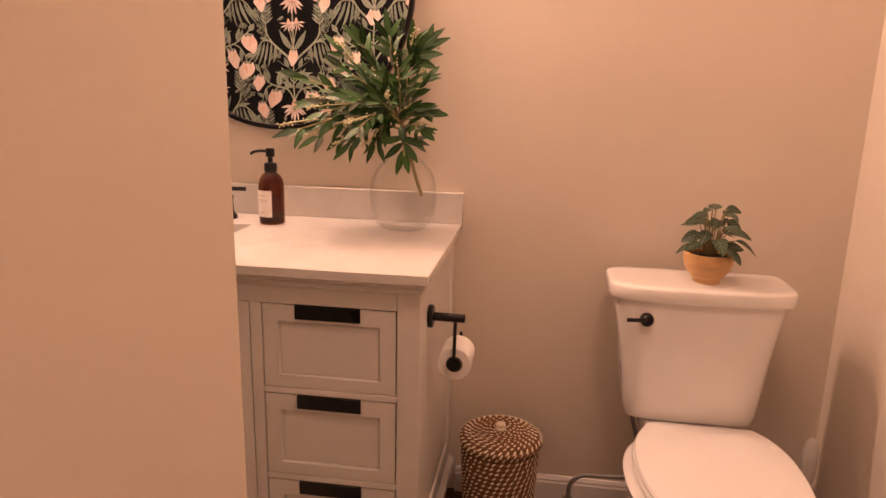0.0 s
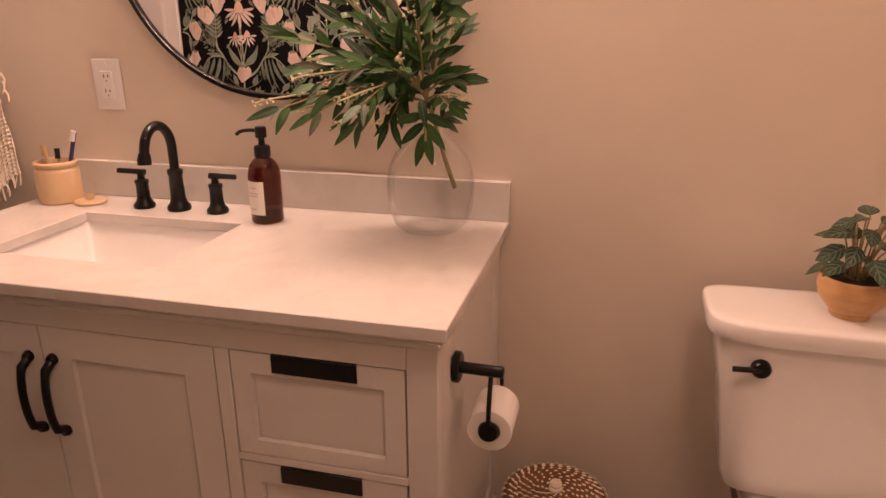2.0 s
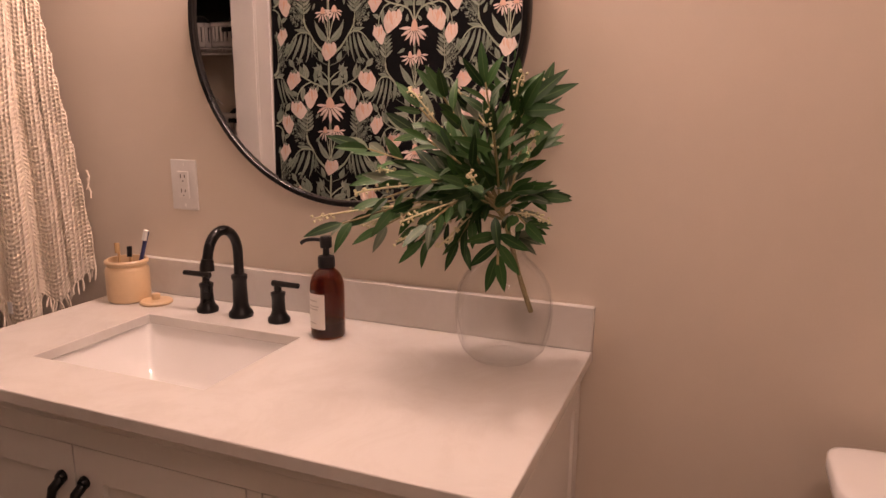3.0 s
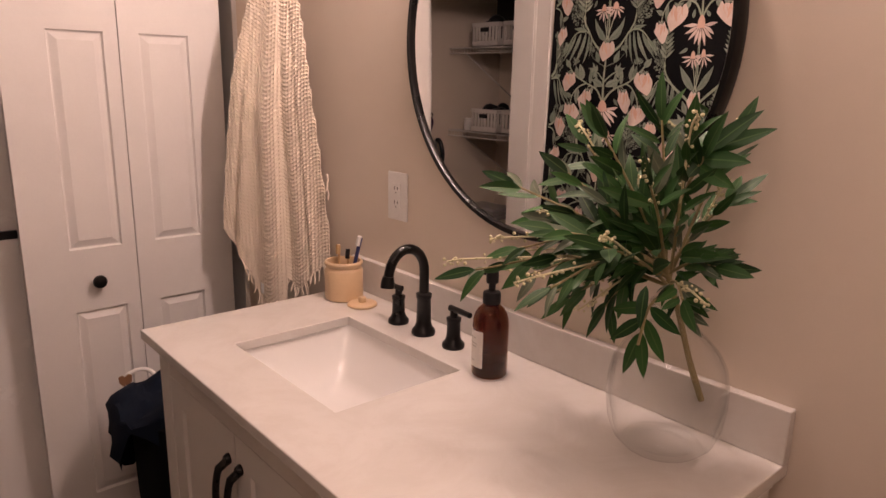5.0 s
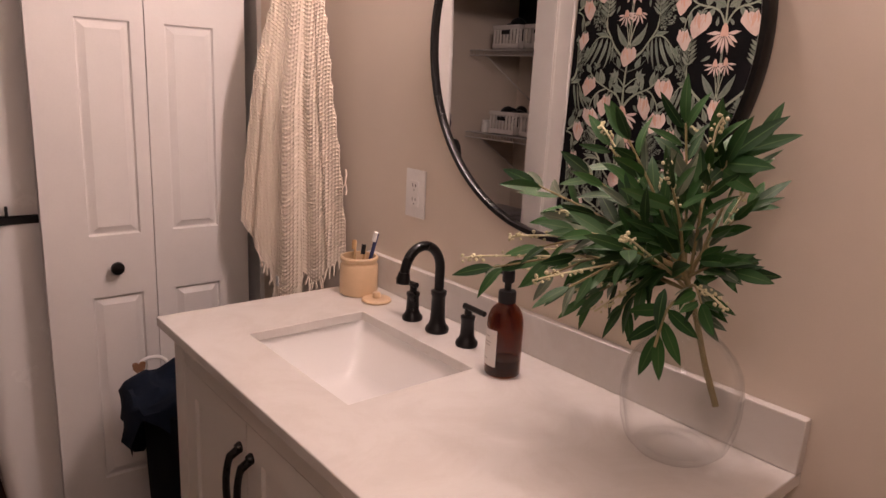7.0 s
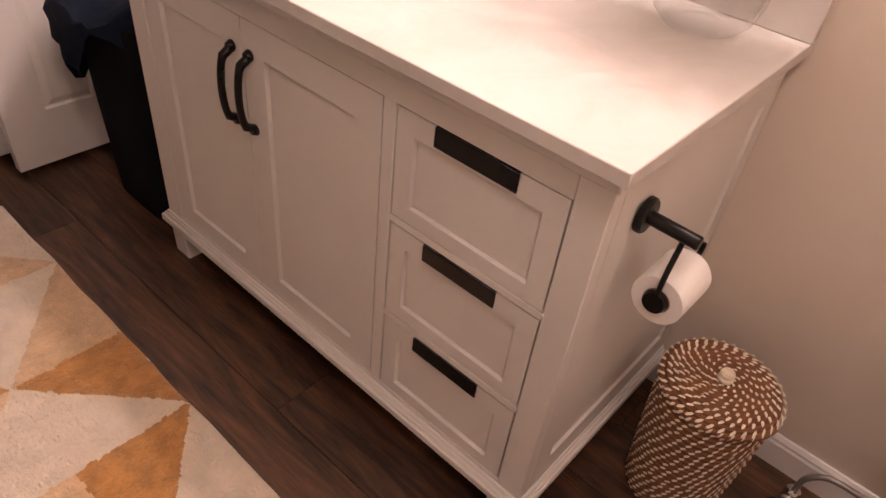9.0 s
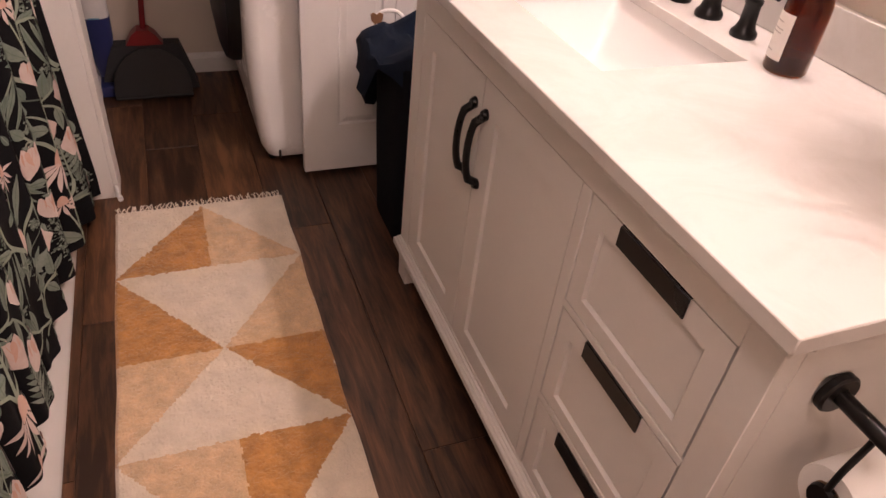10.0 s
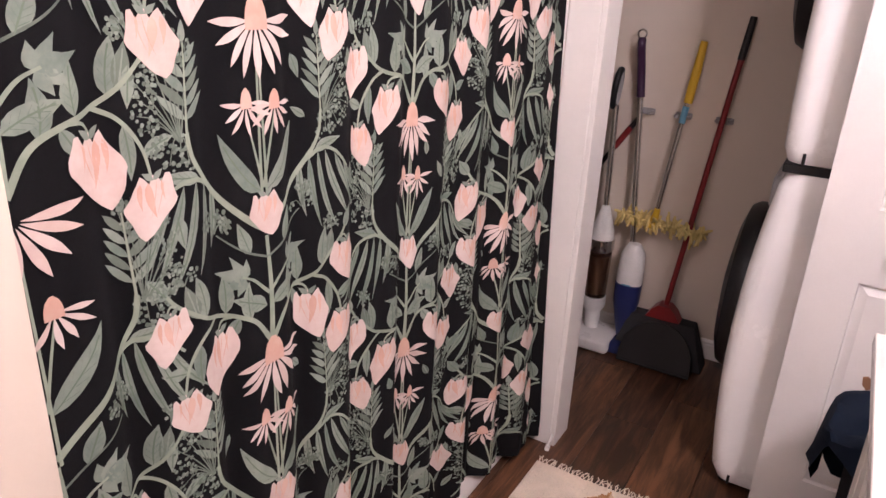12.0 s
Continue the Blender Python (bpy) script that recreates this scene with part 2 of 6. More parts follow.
_nt.links.new(_tr.outputs[0], _mx.inputs[1])
_nt.links.new(_gl.outputs[0], _mx.inputs[2])
_nt.links.new(_mx.outputs[0], _nt.nodes["Material Output"].inputs["Surface"])
AMBER = glass("amber_glass", (0.33, 0.068, 0.007), ior=1.45)
LABEL = paint("paper_label", (0.80, 0.765, 0.72), 0.8, var=0.03)
INK = paint("label_ink", (0.50, 0.46, 0.43), 0.8)
SOAP = paint("liquid_soap", (0.10, 0.022, 0.006), 0.3, var=0.02, bump=0)
LEAF = leaf_material("eucalyptus_leaf", (0.007, 0.034, 0.008), (0.030, 0.098, 0.022), (0.060, 0.120, 0.036), rough=0.5)
LEAFP = leaf_material("silver_leaf", (0.085, 0.120, 0.080), (0.22, 0.26, 0.19), (0.26, 0.30, 0.21))
STEM = paint("branch", (0.26, 0.215, 0.105), 0.7, var=0.3, scale=40)
BUD = paint("bud_sprig", (0.56, 0.52, 0.33), 0.7, var=0.2, scale=60)
FITT = leaf_material("striped_leaf", (0.014, 0.030, 0.017), (0.040, 0.066, 0.038), (0.115, 0.150, 0.100), stripes=True)
DENIM = paint("navy_cloth", (0.007, 0.012, 0.024), 0.95, var=0.3, scale=20, fine=500, bump=0.5, spec=0.15)
HAMPER = paint("dark_hamper", (0.006, 0.0065, 0.009), 0.95, var=0.3, fine=300, bump=0.4, spec=0.1)
LEATHER = paint("leather", (0.24, 0.12, 0.06), 0.6)
APPL = paint("appliance_enamel", (0.84, 0.83, 0.82), 0.25, var=0.02, bump=0.02)
WIREW = paint("coated_wire", (0.62, 0.60, 0.57), 0.4)
BIN = paint("bin_plastic", (0.68, 0.65, 0.62), 0.5)
MIRROR, _nt, _b = node_material("mirror_glass")
_b.inputs["Base Color"].default_value = (0.90, 0.90, 0.89, 1)
_b.inputs["Metallic"].default_value = 1.0
_b.inputs["Roughness"].default_value = 0.0
RED = paint("red_lacquer", (0.20, 0.012, 0.014), 0.35)
YELLOW = paint("yellow_plastic", (0.62, 0.40, 0.02), 0.4)
YELLOWF = paint("yellow_fibre", (0.70, 0.56, 0.22), 0.95, var=0.25, fine=300, bump=1, dist=0.004)
PURPLE = paint("purple_plastic", (0.042, 0.013, 0.048), 0.35)
BLUEP = paint("blue_plastic", (0.022, 0.030, 0.12), 0.35)
BLUEL = paint("light_blue_plastic", (0.15, 0.36, 0.50), 0.4)
GREYP = paint("grey_plastic", (0.33, 0.32, 0.32), 0.4)
BRISTLE = paint("broom_bristle", (0.028, 0.028, 0.030), 0.85, var=0.4, fine=400, bump=1, dist=0.003)
WHITEP = paint("white_plastic", (0.76, 0.75, 0.73), 0.3)
SMOKE = glass("smoke_plastic", (0.42, 0.33, 0.28), 0.05)
BULB = lit("bulb_glow", BULB_COLOUR, BULB_STRENGTH)
DOME = lit("dome_glow", BULB_COLOUR, DOME_STRENGTH)

# ---------------------------------------------------------------- mesh helpers
ORIGIN = {}


def thing(name, at, label, category, group="", kind=""):
    ob = new(name)
    ob.location = at
    ob.empty_display_size = 0.05
    ORIGIN[ob.name] = Vector(at)
    return tagged(ob, label, category, group, kind)


def link_mesh(name, bm, material, shade=True):
    me = bpy.data.meshes.new(name)
    bm.to_mesh(me)
    bm.free()
    for mt in material if isinstance(material, (list, tuple)) else [material]:
        me.materials.append(mt)
    if shade:
        me.shade_smooth()
        me.set_sharp_from_angle(angle=radians(38))
    return new(name, me)


def part(name, bm, material, parent, label="", shade=True):
    """One mesh object in world coordinates, hung under its thing or part."""
    o = ORIGIN[parent.name]
    bmesh.ops.translate(bm, verts=bm.verts, vec=-o)
    ob = link_mesh(name, bm, material, shade)
    ob.parent = parent
    ORIGIN[ob.name] = o
    return tagged(ob, label)


def single(name, bm, material, label, category, group="", kind="", shade=True):
    """A thing of one mesh, with its origin at the middle of its foot."""
    xs = [v.co for v in bm.verts]
    o = Vector(((min(v.x for v in xs) + max(v.x for v in xs)) / 2, (min(v.y for v in xs) + max(v.y for v in xs)) / 2, min(v.z for v in xs)))
    bmesh.ops.translate(bm, verts=bm.verts, vec=-o)
    ob = link_mesh(name, bm, material, shade)
    ob.location = o
    ORIGIN[ob.name] = o
    return tagged(ob, label, category, group, kind)


def box(x0, x1, y0, y1, z0, z1, bevel=0.0, seg=2, bm=None):
    seg = 1 if seg == 2 and bevel < 0.008 else seg
    b2 = bmesh.new()
    r = bmesh.ops.create_cube(b2, size=1.0)
    for v in r["verts"]:
        v.co = Vector((x0 + (v.co.x + 0.5) * (x1 - x0), y0 + (v.co.y + 0.5) * (y1 - y0), z0 + (v.co.z + 0.5) * (z1 - z0)))
    if bevel:
        bmesh.ops.bevel(b2, geom=b2.edges[:], offset=bevel, segments=seg, profile=0.5, affect="EDGES")
    return join(bm, b2)


def join(bm, b2):
    if bm is None:
        return b2
    me = bpy.data.meshes.new("join")
    b2.to_mesh(me)
    b2.free()
    bm.from_mesh(me)
    bpy.data.meshes.remove(me)
    return bm


def lathe(profile, n=32, at=(0, 0, 0), bm=None, squash=(1, 1)):
    """A turned body: rows of (radius, height); a radius of 0 closes an end."""
    bm = bm or bmesh.new()
    rings = []
    for r, z in profile:
        if r <= 1e-6:
            rings.append([bm.verts.new((at[0], at[1], at[2] + z))])
        else:
            rings.append([bm.verts.new((at[0] + squash[0] * r * math.cos(2 * math.pi * i / n), at[1] + squash[1] * r * math.sin(2 * math.pi * i / n), at[2] + z)) for i in range(n)])
    for a, b in zip(rings, rings[1:]):
        for i in range(n):
            j = (i + 1) % n
            if len(a) == 1 and len(b) == 1:
                continue
            if len(a) == 1:
                bm.faces.new((a[0], b[j], b[i]))
            elif len(b) == 1:
                bm.faces.new((a[i], a[j], b[0]))
            else:
                bm.faces.new((a[i], a[j], b[j], b[i]))
    bmesh.ops.recalc_face_normals(bm, faces=bm.faces)
    return bm


def tube(points, radius, n=10, bm=None, caps=True):
    """A pipe along points; radius may be one number or one for each point."""
    bm = bm or bmesh.new()
    pts = [Vector(p) for p in points]
    rad = radius if isinstance(radius, (list, tuple)) else [radius] * len(pts)
    side = None
    rings = []
    for i, p in enumerate(pts):
        d = (pts[min(i + 1, len(pts) - 1)] - pts[max(i - 1, 0)]).normalized()
        if side is None:
            side = d.orthogonal().normalized()
        side = (side - d * side.dot(d)).normalized()
        up = d.cross(side)
        rings.append([bm.verts.new(p + rad[i] * (math.cos(2 * math.pi * k / n) * side + math.sin(2 * math.pi * k / n) * up)) for k in range(n)])
    for a, b in zip(rings, rings[1:]):
        for k in range(n):
            bm.faces.new((a[k], a[(k + 1) % n], b[(k + 1) % n], b[k]))
    if caps:
        bm.faces.new(rings[0][::-1])
        bm.faces.new(rings[-1])
    return bm


def arc(pts, n=8):
    """A smooth line through points (Catmull-Rom)."""
    p = [Vector(q) for q in pts]
    p = [2 * p[0] - p[1]] + p + [2 * p[-1] - p[-2]]
    out = []
    for i in range(1, len(p) - 2):
        for k in range(n):
            t = k / n
            out.append(0.5 * (2 * p[i] + (p[i + 1] - p[i - 1]) * t + (2 * p[i - 1] - 5 * p[i] + 4 * p[i + 1] - p[i + 2]) * t * t + (3 * p[i] - p[i - 1] - 3 * p[i + 1] + p[i + 2]) * t ** 3))
    return out + [p[-2]]


def loft(sections, closed=True, caps=True, bm=None):
    """Skin over rings of points, all of one length."""
    bm = bm or bmesh.new()
    rings = [[bm.verts.new(p) for p in s] for s in sections]
    n = len(rings[0])
    for a, b in zip(rings, rings[1:]):
        for k in range(n if closed else n - 1):
            bm.faces.new((a[k], a[(k + 1) % n], b[(k + 1) % n], b[k]))
    if caps:
        bm.faces.new(rings[0][::-1])
        bm.faces.new(rings[-1])
    bmesh.ops.recalc_face_normals(bm, faces=bm.faces)
    return bm


def oval(cx, cy, z, hx, hy, power=2.0, n=40, back=None):
    """A rounded outline; power above 2 squares it; back gives another half depth to the +y side."""
    pts = []
    for i in range(n):
        a = 2 * math.pi * i / n
        c, s = math.cos(a), math.sin(a)
        x = math.copysign(abs(c) ** (2 / power), c) * hx
        h = back if back is not None and s > 0 else hy
        pts.append((cx + x, cy + math.copysign(abs(s) ** (2 / power), s) * h, z))
    return pts


def panelled(w, h, t, panels, steps):
    """A slab, its foot's left end at the origin, facing -y, with panels (x0, x1, z0, z1) worked into its face by steps of (width, depth)."""
    bm = bmesh.new()
    xs = sorted({0, w, *[p[0] for p in panels], *[p[1] for p in panels]})
    zs = sorted({0, h, *[p[2] for p in panels], *[p[3] for p in panels]})
    grid = [[bm.verts.new((x, 0, z)) for z in zs] for x in xs]
    hit = []
    for i in range(len(xs) - 1):
        for j in range(len(zs) - 1):
            f = bm.faces.new((grid[i][j], grid[i + 1][j], grid[i + 1][j + 1], grid[i][j + 1]))
            for p in panels:
                if abs(xs[i] - p[0]) < 1e-6 and abs(xs[i + 1] - p[1]) < 1e-6 and abs(zs[j] - p[2]) < 1e-6 and abs(zs[j + 1] - p[3]) < 1e-6:
                    hit.append(f)
    rim = [e for e in bm.edges if len(e.link_faces) == 1]
    r = bmesh.ops.extrude_edge_only(bm, edges=rim)
    vs = [v for v in r["geom"] if isinstance(v, bmesh.types.BMVert)]
    bmesh.ops.translate(bm, verts=vs, vec=(0, t, 0))
    rim = [e for e in bm.edges if len(e.link_faces) == 1]
    bmesh.ops.edgeloop_fill(bm, edges=rim)
    bmesh.ops.recalc_face_normals(bm, faces=bm.faces)
    for f in hit:
        for width, depth in steps:
            bmesh.ops.inset_region(bm, faces=[f], thickness=width, depth=depth)
    return bm


def placed(bm, m):
    bmesh.ops.transform(bm, matrix=m, verts=bm.verts)
    return bm


def add_leaf(bm, base, way, face, length, width, curl=0.15, fold=0.12, point=1.0, rows=6):
    """One leaf blade with a crease along its rib."""
    uv = bm.loops.layers.uv.verify()
    way = Vector(way).normalized()
    face = Vector(face)
    face = (face - way * face.dot(way)).normalized()
    side = way.cross(face)
    base = Vector(base)
    prev = None
    for i in range(rows + 1):
        t = i / rows
        w = width / 2 * math.sin(math.pi * min(max(t, 0.0), 1.0) ** (0.85 * point)) ** 0.8 if 0 < t < 1 else width * 0.02
        c = base + way * length * t - face * curl * length * t * t
        row = [bm.verts.new(c - side * w + face * fold * w), bm.verts.new(c), bm.verts.new(c + side * w + face * fold * w)]
        if prev:
            for k in (0, 1):
                f = bm.faces.new((prev[0][k], prev[0][k + 1], row[k + 1], row[k]))
                us = (-1 + k, k, k, -1 + k)
                ts = (prev[1], prev[1], t, t)
                for lp, uu, vv in zip(f.loops, us, ts):
                    lp[uv].uv = (uu, vv)
        prev = (row, t)
    return bm

# ---------------------------------------------------------------- the room
XR, XL, YS, TOP = 1.075, -1.765, -2.75, 2.44
WING0, WING1, WINGY = -0.246, -0.025, -1.47       # the short wall at the tub's head
TUBY, TUBS = -1.462, -2.22                         # the tub's apron and the wall behind it
CLX, CLS = -2.69, -2.06                            # the laundry closet's back and end
JAMB, HEAD = -1.345, 1.985
T = 0.115


def wall(name, b, label="smooth beige painted wall"):
    return single(name, b, WALL, label, "wall", kind="structure", shade=False)


wall("wall_north", box(XL - T, XR + T, 0, T, 0, TOP))
wall("wall_east", box(XR, XR + T, YS, -0.0005, 0, TOP))
wall("wall_south", box(WING1, XR, YS - T, YS, 0, TOP))
wall("wall_wing", loft([[(WING0, YS - T, z), (WING1, YS - T, z), (WING1, WINGY, z), (WING0, -1.408, z)] for z in (0, TOP)]), "end of the beige partition wall beside the tub")
wall("wall_tub_back", box(XL - T, WING0, TUBS - T, TUBS, 0, TOP))
b = box(XL - T, XL, TUBS, JAMB, 0, TOP)
box(XL - T, XL, JAMB, -0.08, HEAD, TOP, bm=b)
box(XL - T, XL, -0.08, -0.0005, 0, TOP, bm=b)
wall("wall_west", b, "beige wall with a wide closet opening")
wall("wall_closet_back", box(CLX - T, CLX, CLS - T, T, 0, TOP))
wall("wall_closet_end", box(CLX, XL - T, CLS - T, CLS, 0, TOP))
wall("wall_closet_side", box(CLX, XL - T, 0.0005, T, 0, TOP))
single("ceiling", box(CLX - T, XR + T, YS - T, T, TOP, TOP + 0.1), CEIL, "matt white ceiling", "ceiling", kind="structure", shade=False)


def baseboard(name, p, q, out):
    """A board with a moulded top from p to q along a wall; out is the way into the room."""
    d, o = Vector((q[0] - p[0], q[1] - p[1], 0)), Vector((out[0], out[1], 0))
    prof = [(0, 0), (0.014, 0), (0.014, 0.066), (0.011, 0.072), (0.011, 0.078), (0.006, 0.088), (0, 0.088)]
    secs = [[Vector((s[0], s[1], z)) + o * t for t, z in prof] for s in (p, q)]
    return single(name, loft(secs), TRIM, "white moulded baseboard", "baseboard", kind="structure", shade=False)


baseboard("baseboard_north", (0.0, -0.0005), (XR - 0.0005, -0.0005), (0, -1))
baseboard("baseboard_east", (XR - 0.0005, YS), (XR - 0.0005, -0.015), (-1, 0))
baseboard("baseboard_wing", (WING1 + 0.0005, YS), (WING1 + 0.0005, WINGY), (1, 0))
baseboard("baseboard_closet", (CLX + 0.0005, CLS), (CLX + 0.0005, -0.0), (1, 0))

# casing round the closet opening
for nm, c in (("trim_head", box(XL - T - 0.001, XL + 0.012, JAMB, -0.08, HEAD - 0.018, HEAD, 0.002)),
              ("trim_jamb_south", box(XL - T - 0.001, XL + 0.006, JAMB, JAMB + 0.016, 0.0, HEAD - 0.018, 0.002)),
              ("trim_casing_south", box(XL + 0.0005, XL + 0.006, -1.436, JAMB, 0.0, HEAD, 0.002)),
              ("trim_jamb_north", box(XL - T - 0.001, XL + 0.006, -0.096, -0.08, 0.0, HEAD - 0.018, 0.002))):
    single(nm, c, TRIM, "white painted door casing", "trim", kind="structure", shade=False)
single("trim_surround", box(XL + 0.0005, XL + 0.010, -1.4525, -1.4375, 0.50, 1.93, 0.003, 2), PORC, "glossy white edge of the tub surround", "trim", kind="structure")
single("trim_track", box(XL - 0.042, XL - 0.008, JAMB + 0.02, -0.1, HEAD - 0.034, HEAD - 0.0185), GREYP, "grey metal bifold door track", "trim", kind="structure")

# spring door stop at the jamb's foot
stop = thing("door_stop", (XL + 0.02, -1.335, 0.05), "white sprung door stop on the baseboard", "door stop")
part("spring", tube([(XL + 0.014, -1.335, 0.05), (XL + 0.075, -1.325, 0.05)], 0.005, 8), WHITEP, stop)
part("tip", tube([(XL + 0.075, -1.325, 0.05), (XL + 0.092, -1.322, 0.05)], 0.008, 10), WHITEP, stop)

# ---------------------------------------------------------------- tub, rod and curtain
tub = thing("bathtub", (-1.0, -1.84, 0), "white bathtub behind a floral curtain", "bathtub")
b = loft([[(x, y, z) for x in (XL + 0.002, WING0 - 0.002)] + [(x, y - 0.03, z) for x in (WING0 - 0.002, XL + 0.002)] for y, z in ((TUBY + 0.014, 0.0), (TUBY + 0.014, 0.03), (TUBY - 0.004, 0.055), (TUBY - 0.022, 0.12), (TUBY - 0.026, 0.44), (TUBY - 0.02, 0.46))])
part("apron", b, PORC, tub, "glossy white tub apron")
b = box(XL + 0.002, WING0 - 0.002, TUBS + 0.002, TUBY - 0.012, 0.46, 0.50, 0.012, 3)
f = [f for f in b.faces if f.normal.z > 0.99]
bmesh.ops.inset_region(b, faces=f, thickness=0.07, depth=0)
bmesh.ops.inset_region(b, faces=f, thickness=0.06, depth=-0.34)
part("basin", b, PORC, tub)

rod = thing("curtain_rod", (-1.0, -1.44, 1.99), "black metal shower curtain rod", "curtain rod")
part("bar", tube([(XL + 0.001, -1.44, 1.992), (WING0 - 0.001, -1.44, 1.992)], 0.0125, 16), BLACK, rod)
for x, s in ((XL + 0.001, 1), (WING0 - 0.001, -1)):
    part("flange", tube([(x, -1.44, 1.992), (x + s * 0.012, -1.44, 1.992), (x + s * 0.022, -1.44, 1.992)], [0.033, 0.033, 0.02], 20), BLACK, rod)

CX0, GATHER, CTOP = WING0 - 0.012, 0.955, 1.945
CLEN = (CX0 - XL - 0.012) / GATHER


def cloth(u, z, lift=0.0):
    """The curtain's face at u metres along the cloth and height z."""
    low = min(max((1.9 - z) / 1.8, 0), 1)
    a = 0.010 + 0.008 * low
    y = a * math.sin(2 * math.pi * u / 0.172 + 0.6 * math.sin(3.1 * u)) + 0.45 * a * math.sin(2 * math.pi * u / 0.083 + 1.3 + 0.5 * low) + 0.012 * low * math.sin(4.2 * u + 0.4) + 0.055 * low * (u / CLEN) ** 4
    return Vector((CX0 - u * GATHER + 0.006 * math.sin(2 * math.pi * u / 0.172 + 1.4), -1.452 + y * (0.35 + 0.65 * low) + lift, z))


def hem(u):
    return max(0.165 + 0.16 * (0.80 - 0.245 - 0.012 - u * GATHER), 0.03)


curtain = thing("shower_curtain", (-1.0, -1.44, 0.05), "black shower curtain with a green and blush floral print", "shower curtain")
nu, nz = 230, 60
b = bmesh.new()
rows = []
for i in range(nu + 1):
    u = CLEN * i / nu
    rows.append([b.verts.new(cloth(u, hem(u) + (CTOP - hem(u)) * j / nz)) for j in range(nz + 1)])
for i in range(nu):
    for j in range(nz):
        b.faces.new((rows[i][j], rows[i][j + 1], rows[i + 1][j + 1], rows[i + 1][j]))
part("cloth", b, CLOTHBLACK, curtain, "black woven cloth")

# the print: leaves, stems and blossoms laid on the folds of the cloth
INKS = [SAGE, DEEP, BLUSH, PEACH, VEIN, STALK]
prnt = bmesh.new()
rnd = random.Random(5)


USED = set()


def dab(pts_rows, ink, layer):
    """A printed shape as rows of (u, z) points across it."""
    lift = 0.0012 + 0.0004 * layer + rnd.uniform(0, 0.0002)
    rows_ = []
    for row in pts_rows:
        rows_.append([prnt.verts.new(cloth(u, z, lift)) for u, z in row])
        USED.update((int(u / 0.012), int(z / 0.012)) for u, z in row)
    for r0, r1 in zip(rows_, rows_[1:]):
        for k in range(len(r0) - 1):
            fc = prnt.faces.new((r0[k], r0[k + 1], r1[k + 1], r1[k]))
            fc.material_index = ink


BAND = [0.0, CLEN]


def inside(u, z, m=0.01):
    return BAND[0] + m < u < BAND[1] - m and hem(min(max(u, 0), CLEN)) + m < z < CTOP - m


def blade(u, z, ang, length, width, ink=0, layer=1, bend=0.0, rib=True, blunt=0.75, n=7):
    """A pointed leaf from (u, z); ang in degrees from straight up, turning towards +u."""
    if not (inside(u, z) and inside(u + length * math.sin(radians(ang)), z + length * math.cos(radians(ang)))):
        return
    rows_, mid = [], []
    for i in range(n + 1):
        t = i / n
        a = radians(ang + bend * (t - 0.3))
        c = (u + length * t * math.sin(a), z + length * t * math.cos(a))
        w = width * 0.41 * max(math.sin(math.pi * t ** blunt), 0.03) * (1 + 0.06 * math.sin(9 * t + u * 50))
        s = (math.cos(a), -math.sin(a))
        rows_.append([(c[0] - s[0] * w, c[1] - s[1] * w), c, (c[0] + s[0] * w, c[1] + s[1] * w)])
        rw = min(0.0011, w * 0.5)
        mid.append([(c[0] - s[0] * rw, c[1] - s[1] * rw), (c[0] + s[0] * rw, c[1] + s[1] * rw)])
    dab(rows_, ink, layer)
    if rib:
        dab(mid[:-1], 4 if ink == 0 else 0, layer + 1)
        if length > 0.05:
            for r0, r1, r2 in zip(rows_[1:-2], rows_[2:-1], rows_[3:]):
                for e in (0, 2):
                    p, q = r0[1], ((r1[e][0] * 0.55 + r2[e][0] * 0.45), (r1[e][1] * 0.55 + r2[e][1] * 0.45))
                    q = (p[0] + 0.8 * (q[0] - p[0]), p[1] + 0.8 * (q[1] - p[1]))
                    dab([[(p[0], p[1] - 0.0004), (p[0], p[1] + 0.0004)], [(q[0], q[1] - 0.0004), (q[0], q[1] + 0.0004)]], 4, layer + 1)


def strand(pts, width, ink=5, layer=3):
    """A stem through points, thinner at its end."""
    p = arc([(q[0], q[1], 0) for q in pts], 7)
    full = len(p)
    p = [q for q in p if inside(q.x, q.y, 0.004)]
    if len(p) < 3 or (BAND[1] < CLEN and len(p) < full):
        return
    rows_ = []
    for i, q in enumerate(p):
        d = (p[min(i + 1, len(p) - 1)] - p[max(i - 1, 0)]).normalized()
        w = width * 0.66 * (1 - 0.45 * i / len(p))
        rows_.append([(q.x - d.y * w, q.y + d.x * w), (q.x + d.y * w, q.y - d.x * w)])
    dab(rows_, ink, layer)


def disc(u, z, r, ink, layer=2, n=7):
    if inside(u, z):
        ring = [(u + r * math.cos(2 * math.pi * k / n), z + r * math.sin(2 * math.pi * k / n)) for k in range(n + 1)]
        dab([ring, [(u, z)] * (n + 1)], ink, layer)


